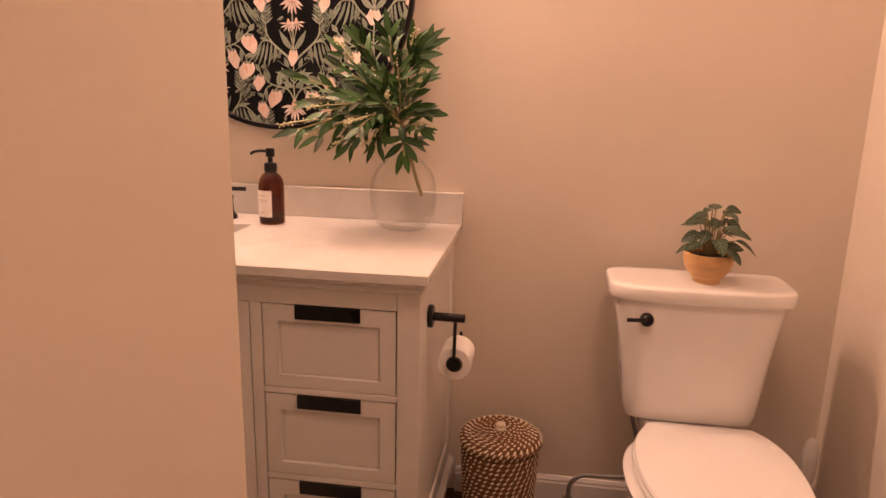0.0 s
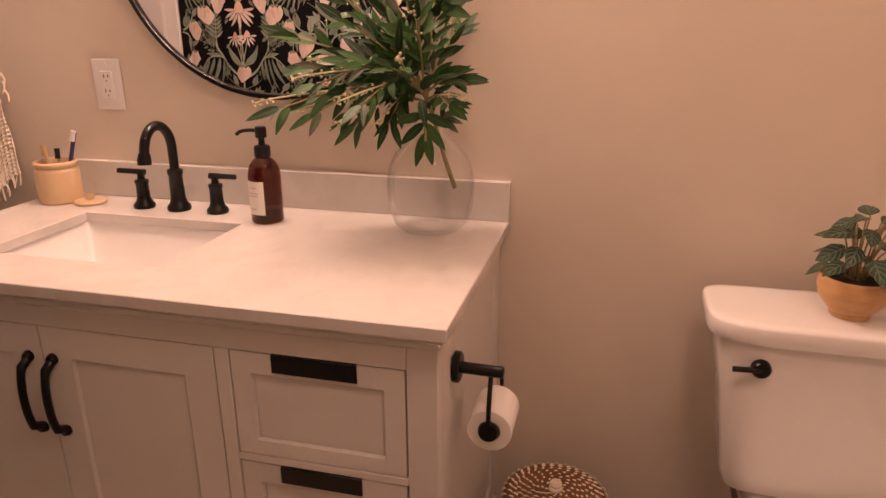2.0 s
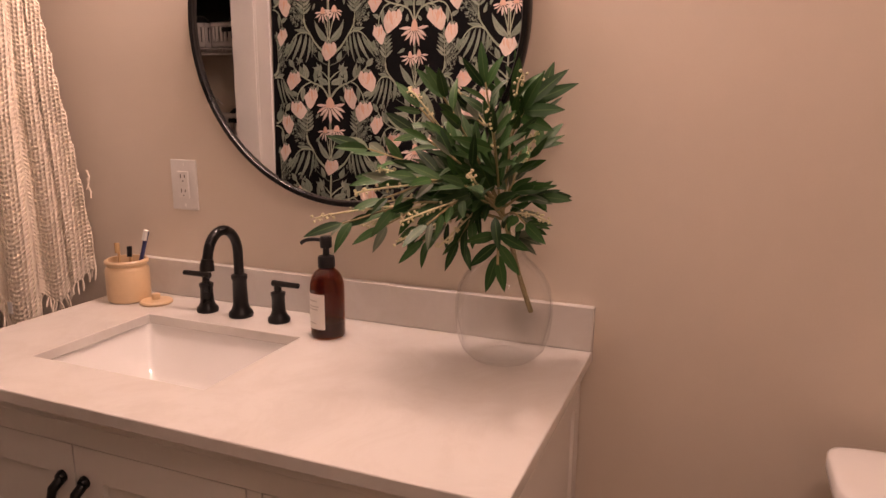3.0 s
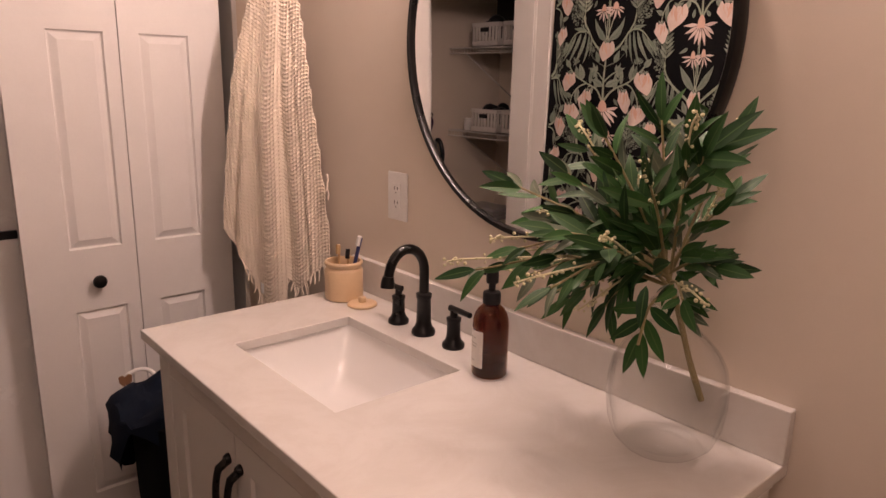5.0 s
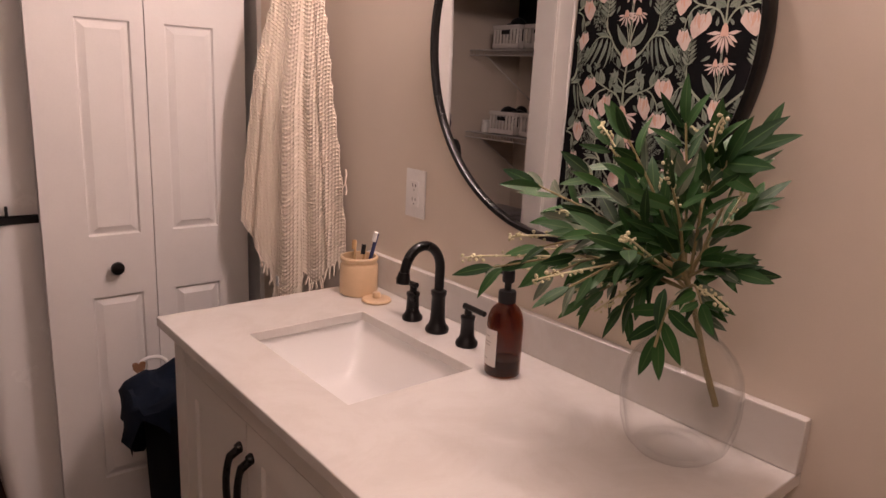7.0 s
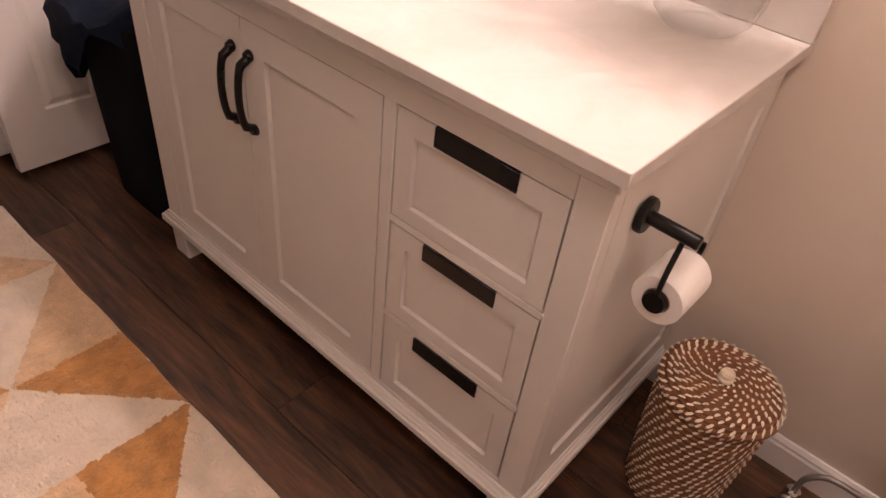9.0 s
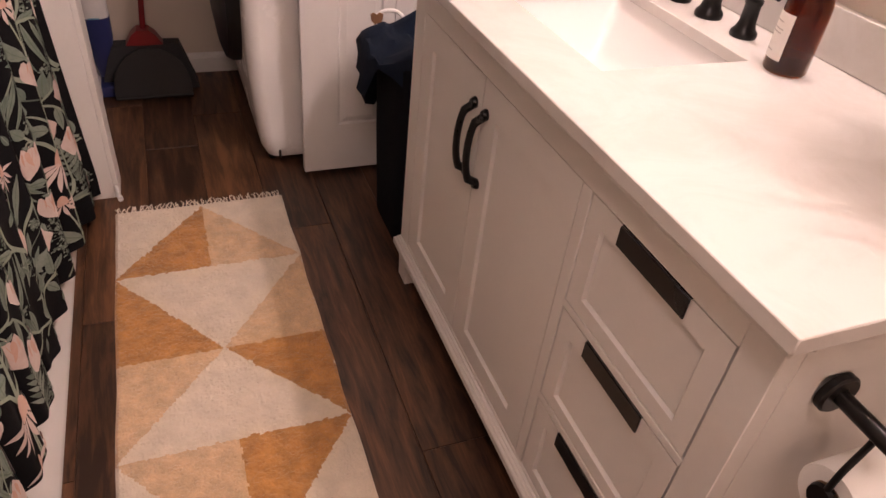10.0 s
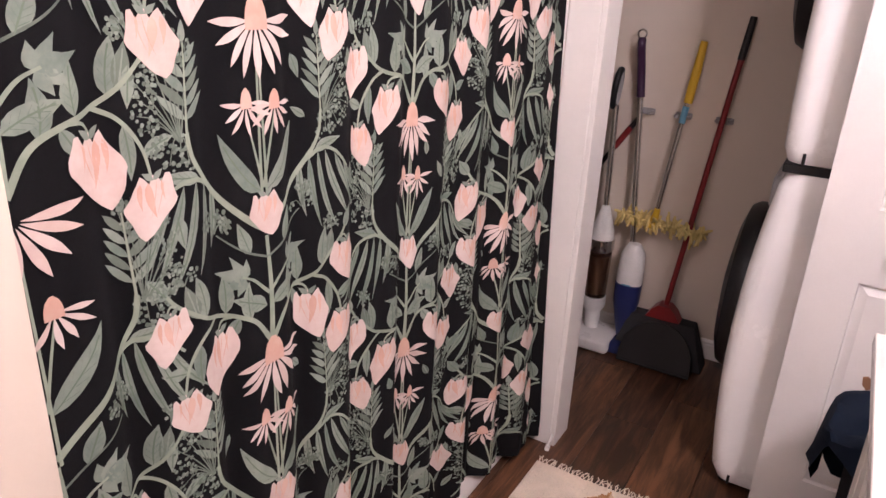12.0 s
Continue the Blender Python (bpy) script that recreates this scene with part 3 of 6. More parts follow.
def coneflower(u, z, s, petals=9):
    """A daisy with drooping petals and a raised cone."""
    for k in range(petals):
        a = 180 + (k - (petals - 1) / 2) * 200 / petals
        a2 = radians(a)
        blade(u + 0.12 * s * math.sin(a2), z + 0.1 * s * math.cos(a2), a, s * (0.95 - 0.12 * abs(k - (petals - 1) / 2) / petals + rnd.uniform(-0.08, 0.05)), s * 0.21, 2, 5, rnd.uniform(-14, 14), False, 1.15, 7)
    rows_ = []
    for i in range(6):
        t = i / 5
        w = s * 0.24 * math.sqrt(max(1 - (t - 0.12) ** 2 / 0.8, 0.02))
        rows_.append([(u - w, z - 0.16 * s + 0.62 * s * t), (u, z - 0.16 * s + 0.62 * s * t), (u + w, z - 0.16 * s + 0.62 * s * t)])
    if inside(u, z):
        dab(rows_, 3, 6)


def blossom(u, z, s, lean=0.0):
    """A hanging heart-shaped bloom with a scalloped top, its tip below."""
    if not (inside(u, z) and inside(u - 0.6 * s, z - s) and inside(u + 0.6 * s, z - s)):
        return
    s *= rnd.uniform(0.96, 1.16)
    la, fat, side = math.sin(radians(lean)), rnd.uniform(0.45, 0.51), (1 if lean >= 0 else -1)
    rows_, soft = [], []
    for i in range(13):
        t = i / 12
        w = s * fat * (0.60 + 0.40 * math.sin(math.pi * min(t / 0.62, 1) * 0.5)) * max(1 - max(t - 0.42, 0) / 0.58, 0) ** 0.72 * (1 + 0.05 * math.sin(13 * t + 40 * u)) + 0.001
        bow = side * 0.14 * s * t * t
        row = []
        for k in range(9):
            c = k / 4 - 1
            top = 0.085 * s * (1 - t) ** 3 * math.cos(2.6 * math.pi * c + 0.8 * side)
            row.append((u + la * s * t + bow + w * c, z - s * t + top))
        rows_.append(row)
    dab(rows_, 2, 5)
    for da, ln, wd, off in ((6, 0.62, 0.20, 0.10), (-5, 0.44, 0.12, 0.24), (2, 0.36, 0.06, -0.16)):
        blade(u + side * off * s, z - 0.05 * s, 180 + side * da - lean, ln * s, wd * s, 3, 6, side * 14, False, 0.62)
    for da, off in ((7, -0.20), (4, -0.06)):
        blade(u + side * off * s, z - 0.03 * s, 180 - side * da - lean, 0.66 * s, 0.025 * s, 3, 7, -side * 10, False)
    for a in (-55, 50):
        blade(u, z - s * 0.02, a, s * 0.24, s * 0.13, 0, 7, 0, False)


def umbel(u, z, r, count=30):
    """A round head of small berries in bunches on fine rays."""
    for k in range(max(count // 5, 3)):
        a, q = rnd.uniform(-0.5, math.pi + 0.5), r * math.sqrt(rnd.uniform(0.25, 1))
        du, dz = q * math.cos(a), q * math.sin(a)
        strand([(u, z - 0.55 * r), (u + du * 0.45, z + dz * 0.35), (u + du, z + dz)], 0.0016, 1)
        for _m in range(9):
            b1, b2 = rnd.uniform(0, 6.3), 0.0105 * math.sqrt(rnd.random())
            disc(u + du + b2 * math.cos(b1), z + dz + b2 * math.sin(b1), rnd.uniform(0.0021, 0.0034), 0 if _m % 3 == 0 else 1, 2, 6)


def sprig(u, z, ang, length, pairs=4):
    """A small stem with paired leaflets."""
    a = radians(ang)
    tip = (u + length * math.sin(a), z + length * math.cos(a))
    strand([(u, z), ((u + tip[0]) / 2, (z + tip[1]) / 2), tip], 0.003)
    for k in range(pairs):
        t = 0.25 + 0.7 * k / pairs
        c = (u + (tip[0] - u) * t, z + (tip[1] - z) * t)
        for sgn in (-1, 1):
            blade(c[0], c[1], ang + sgn * 48, length * (0.46 - 0.2 * t), length * 0.12, 0 if (k + sgn) % 3 else 1, 1, 0, False, 0.8, 5)
    blade(tip[0], tip[1], ang, length * 0.22, length * 0.12, 0, 1, 0, False)


def lobed(u, z, ang, length):
    """A leaf of five lobes."""
    blade(u, z, ang, length * 0.8, length * 0.55, 0, 1, 0, False, 0.7, 6)
    for a_, k in ((-78, 0.55), (-40, 0.8), (0, 1.0), (40, 0.8), (78, 0.55)):
        blade(u, z, ang + a_, length * k, length * 0.36, 0, 1, 0, False, 0.62, 5)


def crescent(u, z, r, s):
    """A half wreath of berry bunches on fine rays, opening towards the stem."""
    for k in range(15):
        a = radians(112 - 212 * k / 14 + rnd.uniform(-5, 5))
        for q in (r * rnd.uniform(0.88, 1.05), r * rnd.uniform(0.58, 0.74)):
            du, dz = s * q * math.cos(a) * 0.85, q * math.sin(a) * 1.25
            if q > 0.8 * r:
                strand([(u, z - 0.05), (u + du * 0.5, z + dz * 0.4 - 0.015), (u + du, z + dz)], 0.0015, 1, 1)
            for m_ in range(8):
                b1, b2 = rnd.uniform(0, 6.3), 0.0088 * math.sqrt(rnd.random())
                disc(u + du + b2 * math.cos(b1), z + dz + b2 * math.sin(b1), rnd.uniform(0.0021, 0.0033), 0 if m_ % 3 == 0 else 1, 2, 6)


def motif(u0, z0):
    """One repeat, mirrored about its own stem; z0 is the height of its large coneflower."""
    strand([(u0, z0 - 0.49), (u0 + 0.003, z0 - 0.40), (u0, z0 - 0.31)], 0.007)
    strand([(u0 - 0.004, z0 - 0.30), (u0 - 0.003, z0 - 0.16), (u0 - 0.001, z0 - 0.03)], 0.004)
    strand([(u0 + 0.005, z0 - 0.31), (u0 + 0.004, z0 - 0.17), (u0 + 0.002, z0 - 0.03)], 0.0035)
    coneflower(u0, z0, 0.076, 9)
    for s in (-1, 1):
        def at(x, y):
            return (u0 + s * x, z0 + y)
        coneflower(u0 + s * 0.025, z0 - 0.112 - 0.003 * s, 0.046, 7)
        strand([at(0.0, -0.235), at(0.012, -0.18), at(0.025, -0.125)], 0.0035)
        # the arm with three hanging blooms
        strand([at(0.0, 0.025), at(0.028, 0.070), at(0.062, 0.090), at(0.10, 0.100), at(0.14, 0.118), at(0.176, 0.150), at(0.192, 0.172)], 0.0065)
        strand([at(0.11, 0.104), at(0.145, 0.088), at(0.170, 0.052), at(0.180, 0.010)], 0.005)
        strand([at(0.070, 0.092), at(0.092, 0.088), at(0.104, 0.072)], 0.004)
        strand([at(0.176, 0.150), at(0.188, 0.156), at(0.196, 0.146)], 0.0035)
        blossom(u0 + s * 0.190, z0 + 0.144, 0.074, 5 * s)
        blossom(u0 + s * 0.100, z0 + 0.072, 0.080, 7 * s)
        blossom(u0 + s * 0.180, z0 + 0.012, 0.072, -6 * s)
        blade(*at(0.190, 0.168), s * 38, 0.046, 0.030, 0, 1)
        blade(*at(0.082, 0.098), s * -6, 0.064, 0.033, 0, 1, 10 * s)
        blade(*at(0.136, 0.116), s * 2, 0.068, 0.034, 0, 1, 12 * s)
        blade(*at(0.040, 0.078), s * 10, 0.066, 0.030, 0, 1, -14 * s)
        blade(*at(0.150, 0.080), s * 172, 0.066, 0.024, 0, 1, 8 * s)
        blade(*at(0.060, 0.088), s * 150, 0.048, 0.024, 0, 1)
        blade(*at(0.172, 0.045), s * 70, 0.044, 0.024, 0, 1)
        umbel(u0 + s * 0.165, z0 + 0.186, 0.016, 24)
        # the arm with its feathered sprig, wreath of berries and drooping frond
        strand([at(0.0, -0.300), at(0.040, -0.272), at(0.072, -0.245), at(0.105, -0.210), at(0.134, -0.172), at(0.142, -0.135)], 0.0085)
        sprig(u0 + s * 0.142, z0 - 0.150, s * -3, 0.126, 5)
        crescent(u0 + s * 0.150, z0 - 0.095, 0.066, s)
        blade(*at(0.004, -0.240), s * 50, 0.116, 0.036, 0, 2, -18 * s)
        strand([at(0.100, -0.214), at(0.135, -0.198), at(0.170, -0.206), at(0.200, -0.240)], 0.0055)
        for x, y, a, ln in ((0.094, -0.218, 182, 0.090), (0.112, -0.208, 176, 0.128), (0.132, -0.200, 171, 0.150), (0.152, -0.203, 165, 0.145), (0.172, -0.211, 158, 0.122), (0.190, -0.228, 150, 0.096), (0.202, -0.242, 140, 0.070)):
            blade(*at(x, y), s * a, ln, 0.0165, 0, 1, -12 * s)
        blade(*at(0.125, -0.198), s * 78, 0.060, 0.024, 0, 1)
        # lobed leaves and pairs below the middle bloom
        strand([at(0.0, -0.405), at(0.028, -0.375), at(0.052, -0.362)], 0.0045)
        lobed(u0 + s * 0.046, z0 - 0.366, s * 72, 0.056)
        strand([at(0.0, -0.345), at(0.050, -0.320), at(0.090, -0.292)], 0.003, 1)
        umbel(u0 + s * 0.094, z0 - 0.276, 0.024, 40)
        blade(*at(0.034, -0.330), s * 22, 0.056, 0.030, 0, 2)
        blade(*at(0.006, -0.425), s * 60, 0.070, 0.034, 0, 2, 10 * s)
        blade(*at(0.150, -0.395), s * 14, 0.056, 0.028, 1, 1)
        blade(*at(0.208, -0.045), s * 172, 0.050, 0.022, 0, 1)
    blossom(u0, z0 - 0.246, 0.068)


for col in range(-1, 4):
    u0 = 0.383 + 0.432 * col if col >= 0 else 0.010
    BAND[:] = [0.0, 0.250] if col < 0 else [0.135 if col == 0 else 0.0, CLEN]
    zf = 0.846 if col % 2 == 0 else 0.652
    for k in range(-2, 4):
        motif(u0, zf + 0.516 * k)
BAND[:] = [0.0, CLEN]
# small leaves in the bare patches
for k in range(2600):
    u, z = rnd.uniform(0.02, CLEN - 0.02), rnd.uniform(0.06, CTOP - 0.02)
    gi, gj = int(u / 0.012), int(z / 0.012)
    if any((gi + di, gj + dj) in USED for di in (-1, 0, 1) for dj in (-1, 0, 1)):
        continue
    a = rnd.uniform(-60, 60) + (180 if rnd.random() < 0.35 else 0)
    blade(u, z, a, rnd.uniform(0.030, 0.044), rnd.uniform(0.015, 0.021), 0 if rnd.random() < 0.7 else 1, 0, rnd.uniform(-15, 15))
tagged(part("print", prnt, INKS, curtain, "green leaves and blush blossoms printed on the cloth"), kind="stuff")
for k in range(12):
    u = 0.04 + (CLEN - 0.08) * k / 11
    c = cloth(u, CTOP - 0.02)
    ring = [(c.x + 0.004 * math.sin(a * 3), -1.44 + 0.021 * math.cos(a), 1.975 + 0.040 * math.sin(a)) for a in [2 * math.pi * i / 20 for i in range(21)]]
    part("ring", tube(ring, 0.0022, 6, caps=False), BLACK, curtain, "black curtain ring")

# ---------------------------------------------------------------- vanity
VX0, VX1, VY = -1.198, -0.022, -0.572
van = thing("vanity_cabinet", (-0.61, -0.3, 0), "white shaker vanity cabinet with two doors and three drawers", "vanity")
b = box(VX0, VX1 - 0.0125, VY + 0.03, -0.002, 0.10, 0.70)
box(VX0, -1.06, VY + 0.03, -0.002, 0.70, 0.836, bm=b)
box(-0.53, VX1 - 0.0125, VY + 0.03, -0.002, 0.70, 0.836, bm=b)
box(-1.06, -0.53, VY + 0.03, VY + 0.045, 0.70, 0.836, bm=b)
part("carcass", b, VAN, van)
FR = VY
for nm, c in (("stile", (VX0, -1.137, 0.131, 0.846)), ("stile", (-0.424, -0.397, 0.142, 0.796)), ("stile", (-0.075, VX1, 0.131, 0.846)),
              ("top_rail", (-1.137, -0.075, 0.796, 0.846)), ("bottom_rail", (-1.137, -0.075, 0.131, 0.142)),
              ("drawer_rail", (-0.397, -0.075, 0.573, 0.588)), ("drawer_rail", (-0.397, -0.075, 0.346, 0.361))):
    part(nm, box(c[0], c[1], FR, FR + 0.030, c[2], c[3], 0.0012, 1), VAN, van)
side = panelled(0.538, 0.702, 0.012, [(0.050, 0.488, 0.062, 0.649)], [(0.006, -0.006), (0.003, 0)])
part("side_panel", placed(side, pose(VX1, -0.5415, 0.1325, 0, 0, 90)), VAN, van, shade=False)
b = None
for g, z0, z1 in ((0.013, 0.8535, 0.8664), (0.006, 0.838, 0.8535)):
    b = box(VX0 - g, VX1 + g, VY - g, VY + 0.028, z0, z1, 0.003, 2, bm=b)
    for x0, x1 in ((VX0 - g, VX0 + 0.03), (VX1 - 0.03, VX1 + g)):
        box(x0, x1, VY + 0.0285, -0.003, z0, z1, 0.003, 2, bm=b)
part("cornice", b, VAN, van, "stepped moulding below the worktop")
b = box(VX0 - 0.016, VX1 + 0.016, VY - 0.018, -0.003, 0.098, 0.119, 0.003, 2)
box(VX0 - 0.010, VX1 + 0.010, VY - 0.012, -0.003, 0.119, 0.126, 0.003, 2, bm=b)
box(VX0 - 0.004, VX1 + 0.004, VY - 0.006, -0.003, 0.126, 0.132, 0.002, 2, bm=b)
part("base_moulding", b, VAN, van, "stepped base moulding")
for x in (VX0 + 0.002, VX1 - 0.062):
    for y in (VY - 0.004, -0.07):
        b = box(x, x + 0.06, y, y + 0.06, 0.0, 0.10, 0.002, 1)
        for v in b.verts:
            if v.co.z < 0.05:
                v.co.x += 0.008 * (1 if x < -0.6 else -1)
        part("foot", b, VAN, van)
for x0, x1, hx in ((-1.1345, -0.794, -0.823), (-0.790, -0.4265, -0.769)):
    d = panelled(x1 - x0, 0.651, 0.020, [(0.062, x1 - x0 - 0.062, 0.054, 0.651 - 0.062)], [(0.002, -0.0085), (0.007, 0.0025)])
    d = part("door", placed(d, pose(x0, FR + 0.001, 0.1435)), VAN, van, shade=False)
    hp = []
    for k in range(15):
        t = k / 14
        hp.append((hx, FR - 0.004 - 0.027 * math.sin(math.pi * t) ** 0.28, 0.579 + 0.146 * t))
    hb = tube(hp, [0.0075 if 1 < k < 13 else 0.009 for k in range(15)], 10)
    for z in (0.575, 0.729):
        lathe([(0, -0.004), (0.011, -0.002), (0.012, 0.004), (0.008, 0.012), (0, 0.013)], 14, (0, 0, 0), bm=(c := bmesh.new()))
        placed(c, Matrix.Translation((hx, FR + 0.002, z)) @ Euler((radians(90), 0, 0)).to_matrix().to_4x4())
        hb = join(hb, c)
    part("handle", hb, BLACK, d, "black arched pull")
for z0, z1 in ((0.5905, 0.7935), (0.3635, 0.5705), (0.1445, 0.3435)):
    w = 0.3145
    d = panelled(w, z1 - z0, 0.020, [(0.036, w - 0.036, 0.029, z1 - z0 - 0.040)], [(0.002, -0.0085), (0.007, 0.0025)])
    d = part("drawer", placed(d, pose(-0.3932, FR + 0.001, z0)), VAN, van, shade=False)
    b = box(-0.315, -0.160, FR - 0.003, FR + 0.0005, z1 - 0.033, z1 + 0.0005, 0.001, 1)
    box(-0.315, -0.160, FR + 0.0005, FR + 0.012, z1 + 0.0002, z1 + 0.0012, bm=b)
    part("pull", b, BLACK, d, "flat black edge pull")

# worktop with its opening, the backsplash and the basin below
SX0, SX1, SY0, SY1 = -1.006, -0.588, -0.468, -0.170
b = bmesh.new()
xs, ys = [-1.220, SX0, SX1, 0.0], [-0.603, SY0, SY1, -0.0008]
for z, flip in ((0.890, False), (0.8668, True)):
    g = [[b.verts.new((x, y, z)) for y in ys] for x in xs]
    for i in range(3):
        for j in range(3):
            if (i, j) != (1, 1):
                q = (g[i][j], g[i + 1][j], g[i + 1][j + 1], g[i][j + 1])
                b.faces.new(q[::-1] if flip else q)
bmesh.ops.bridge_loops(b, edges=[e for e in b.edges if len(e.link_faces) == 1 and all(abs(v.co.x - xs[0]) < 1e-6 or abs(v.co.x) < 1e-6 or abs(v.co.y - ys[0]) < 1e-6 or abs(v.co.y - ys[3]) < 1e-6 for v in e.verts) and (abs(e.verts[0].co.x - e.verts[1].co.x) < 1e-6 and (abs(e.verts[0].co.x - xs[0]) < 1e-6 or abs(e.verts[0].co.x) < 1e-6) or abs(e.verts[0].co.y - e.verts[1].co.y) < 1e-6 and (abs(e.verts[0].co.y - ys[0]) < 1e-6 or abs(e.verts[0].co.y - ys[3]) < 1e-6))])
bmesh.ops.bridge_loops(b, edges=[e for e in b.edges if len(e.link_faces) == 1])
bmesh.ops.recalc_face_normals(b, faces=b.faces)
hard = [e for e in b.edges if len(e.link_faces) == 2 and e.calc_face_angle() > 1]
bmesh.ops.bevel(b, geom=hard, offset=0.0016, segments=1, profile=0.5, affect="EDGES")
single("vanity_worktop", b, QUARTZ, "pale quartz worktop with a cut-out for the basin", "worktop")
b = box(-1.220, 0.0, -0.0205, -0.0008, 0.8905, 0.982, 0.0015, 2)
single("backsplash", b, QUARTZ, "low pale quartz backsplash against the wall", "backsplash")
sink = thing("sink", (-0.797, -0.32, 0.74), "white rectangular undermount porcelain sink", "sink")
secs = []
for z, ins, pw in ((0.8662, -0.006, 16), (0.852, -0.003, 16), (0.80, 0.026, 15), (0.768, 0.050, 13), (0.756, 0.064, 10), (0.750, 0.080, 8), (0.746, 0.105, 5), (0.744, 0.125, 3)):
    secs.append(oval(-0.797, -0.319, z, 0.209 - ins, 0.149 - ins, pw, 64))
secs.append(oval(-0.797, -0.319, 0.742, 0.024, 0.024, 2, 64))
outer = [oval(-0.797, -0.319, z, 0.228 - i, 0.165 - i, 8, 64) for z, i in ((0.735, 0.06), (0.745, 0.02), (0.80, 0.004), (0.8662, 0.0))]
part("bowl", loft(outer + secs, caps=False), PORC, sink)
part("drain", lathe([(0, -0.001), (0.012, 0.0005), (0.022, 0.001), (0.024, -0.002), (0.024, -0.01), (0, -0.012)], 24, (-0.797, -0.319, 0.7435)), BLACK, sink, "black drain")

# ---------------------------------------------------------------- tap and things on the worktop
fa = thing("faucet", (-0.797, -0.098, 0.890), "matt black gooseneck faucet with two lever handles", "faucet")
Z = 0.8905


def pillar(x, y, s=1.0):
    return lathe([(0, 0), (0.026 * s, 0), (0.027 * s, 0.004), (0.026 * s, 0.010), (0.020 * s, 0.016), (0.0165 * s, 0.026), (0.0155 * s, 0.058), (0.0175 * s, 0.062), (0.0175 * s, 0.068), (0.012, 0.070), (0, 0.071)], 28, (x, y, Z))


b = lathe([(0, 0), (0.027, 0), (0.0285, 0.005), (0.027, 0.011), (0.021, 0.018), (0.0175, 0.03), (0.016, 0.085), (0.0185, 0.090), (0.0185, 0.098), (0.013, 0.101), (0, 0.102)], 28, (-0.797, -0.098, Z))
part("base", b, BLACK, fa)
sp = [(-0.797, -0.098, Z + 0.09), (-0.797, -0.098, Z + 0.152)]
for k in range(1, 15):
    a = math.pi * k / 15 * 0.98
    sp.append((-0.797, -0.098 - 0.050 * (1 - math.cos(a)), Z + 0.152 + 0.058 * math.sin(a)))
sp.append((-0.797, -0.200, Z + 0.150))
part("spout", tube(sp, [0.0112] * (len(sp) - 3) + [0.0112, 0.011, 0.0112], 16), BLACK, fa)
part("aerator", tube([(-0.797, -0.1995, Z + 0.156), (-0.797, -0.2015, Z + 0.142), (-0.797, -0.2025, Z + 0.131)], [0.0125, 0.0155, 0.0155], 18), BLACK, fa)
for x, s in ((-0.894, -1), (-0.692, 1)):
    h = part("handle", pillar(x, -0.098, 0.95), BLACK, fa)
    lv = tube([(x, -0.098, Z + 0.069), (x, -0.098, Z + 0.086)], [0.009, 0.0085], 14)
    tube([(x - s * 0.012, -0.098, Z + 0.088), (x + s * 0.02, -0.100, Z + 0.089), (x + s * 0.058, -0.104, Z + 0.090)], [0.0075, 0.0066, 0.0062], 12, bm=lv)
    part("lever", lv, BLACK, h)

bottle = thing("soap_dispenser", (-0.541, -0.134, 0.890), "amber glass soap bottle with a paper label and black pump", "soap bottle")
BX, BY = -0.541, -0.134
prof = [(0, 0), (0.034, 0), (0.0365, 0.004), (0.0365, 0.102), (0.0355, 0.116), (0.0318, 0.129), (0.0255, 0.139), (0.0185, 0.145), (0.0145, 0.149), (0.0145, 0.160)]
inner = [(r - 0.0025 if r > 0.003 else 0, max(z, 0.004)) for r, z in prof][::-1]
part("glass", lathe(prof + inner[:-1] + [(0, 0.004)], 40, (BX, BY, Z)), AMBER, bottle)
part("soap", lathe([(0, 0.0045), (0.0335, 0.0045), (0.0338, 0.008), (0.0338, 0.034), (0, 0.0342)], 32, (BX, BY, Z)), SOAP, bottle, "dark liquid soap")
lb = bmesh.new()
g = []
for k in range(15):
    a = radians(200 + 92 * k / 14)
    g.append([lb.verts.new((BX + 0.0371 * math.cos(a), BY + 0.0371 * math.sin(a), Z + z)) for z in (0.022, 0.098)])
for a, c in zip(g, g[1:]):
    lb.faces.new((a[0], c[0], c[1], a[1]))
lab = part("label", lb, LABEL, bottle, "plain cream paper label")
for zz, w0, w1 in ((0.082, 0.30, 0.7), (0.070, 0.22, 0.78), (0.064, 0.26, 0.74), (0.034, 0.35, 0.65)):
    q = bmesh.new()
    g = []
    for k in range(9):
        a = radians(200 + 92 * (w0 + (w1 - w0) * k / 8))
        g.append([q.verts.new((BX + 0.0374 * math.cos(a), BY + 0.0374 * math.sin(a), Z + z)) for z in (zz, zz + 0.0022)])
    for a, c in zip(g, g[1:]):
        q.faces.new((a[0], c[0], c[1], a[1]))
    part("printed_line", q, INK, lab)
b = lathe([(0.0125, 0.150), (0.018, 0.150), (0.018, 0.170), (0.0165, 0.173), (0.009, 0.175), (0.007, 0.176), (0.007, 0.190), (0.0115, 0.191), (0.0125, 0.194), (0.0125, 0.212), (0.011, 0.215), (0, 0.216)], 28, (BX, BY, Z))
tube(arc([(BX, BY, Z + 0.206), (BX - 0.025, BY - 0.004, Z + 0.207), (BX - 0.045, BY - 0.007, Z + 0.204), (BX - 0.055, BY - 0.009, Z + 0.197)], 4), 0.0042, 10, bm=b)
part("pump", b, BLACKP, bottle, "black pump head")

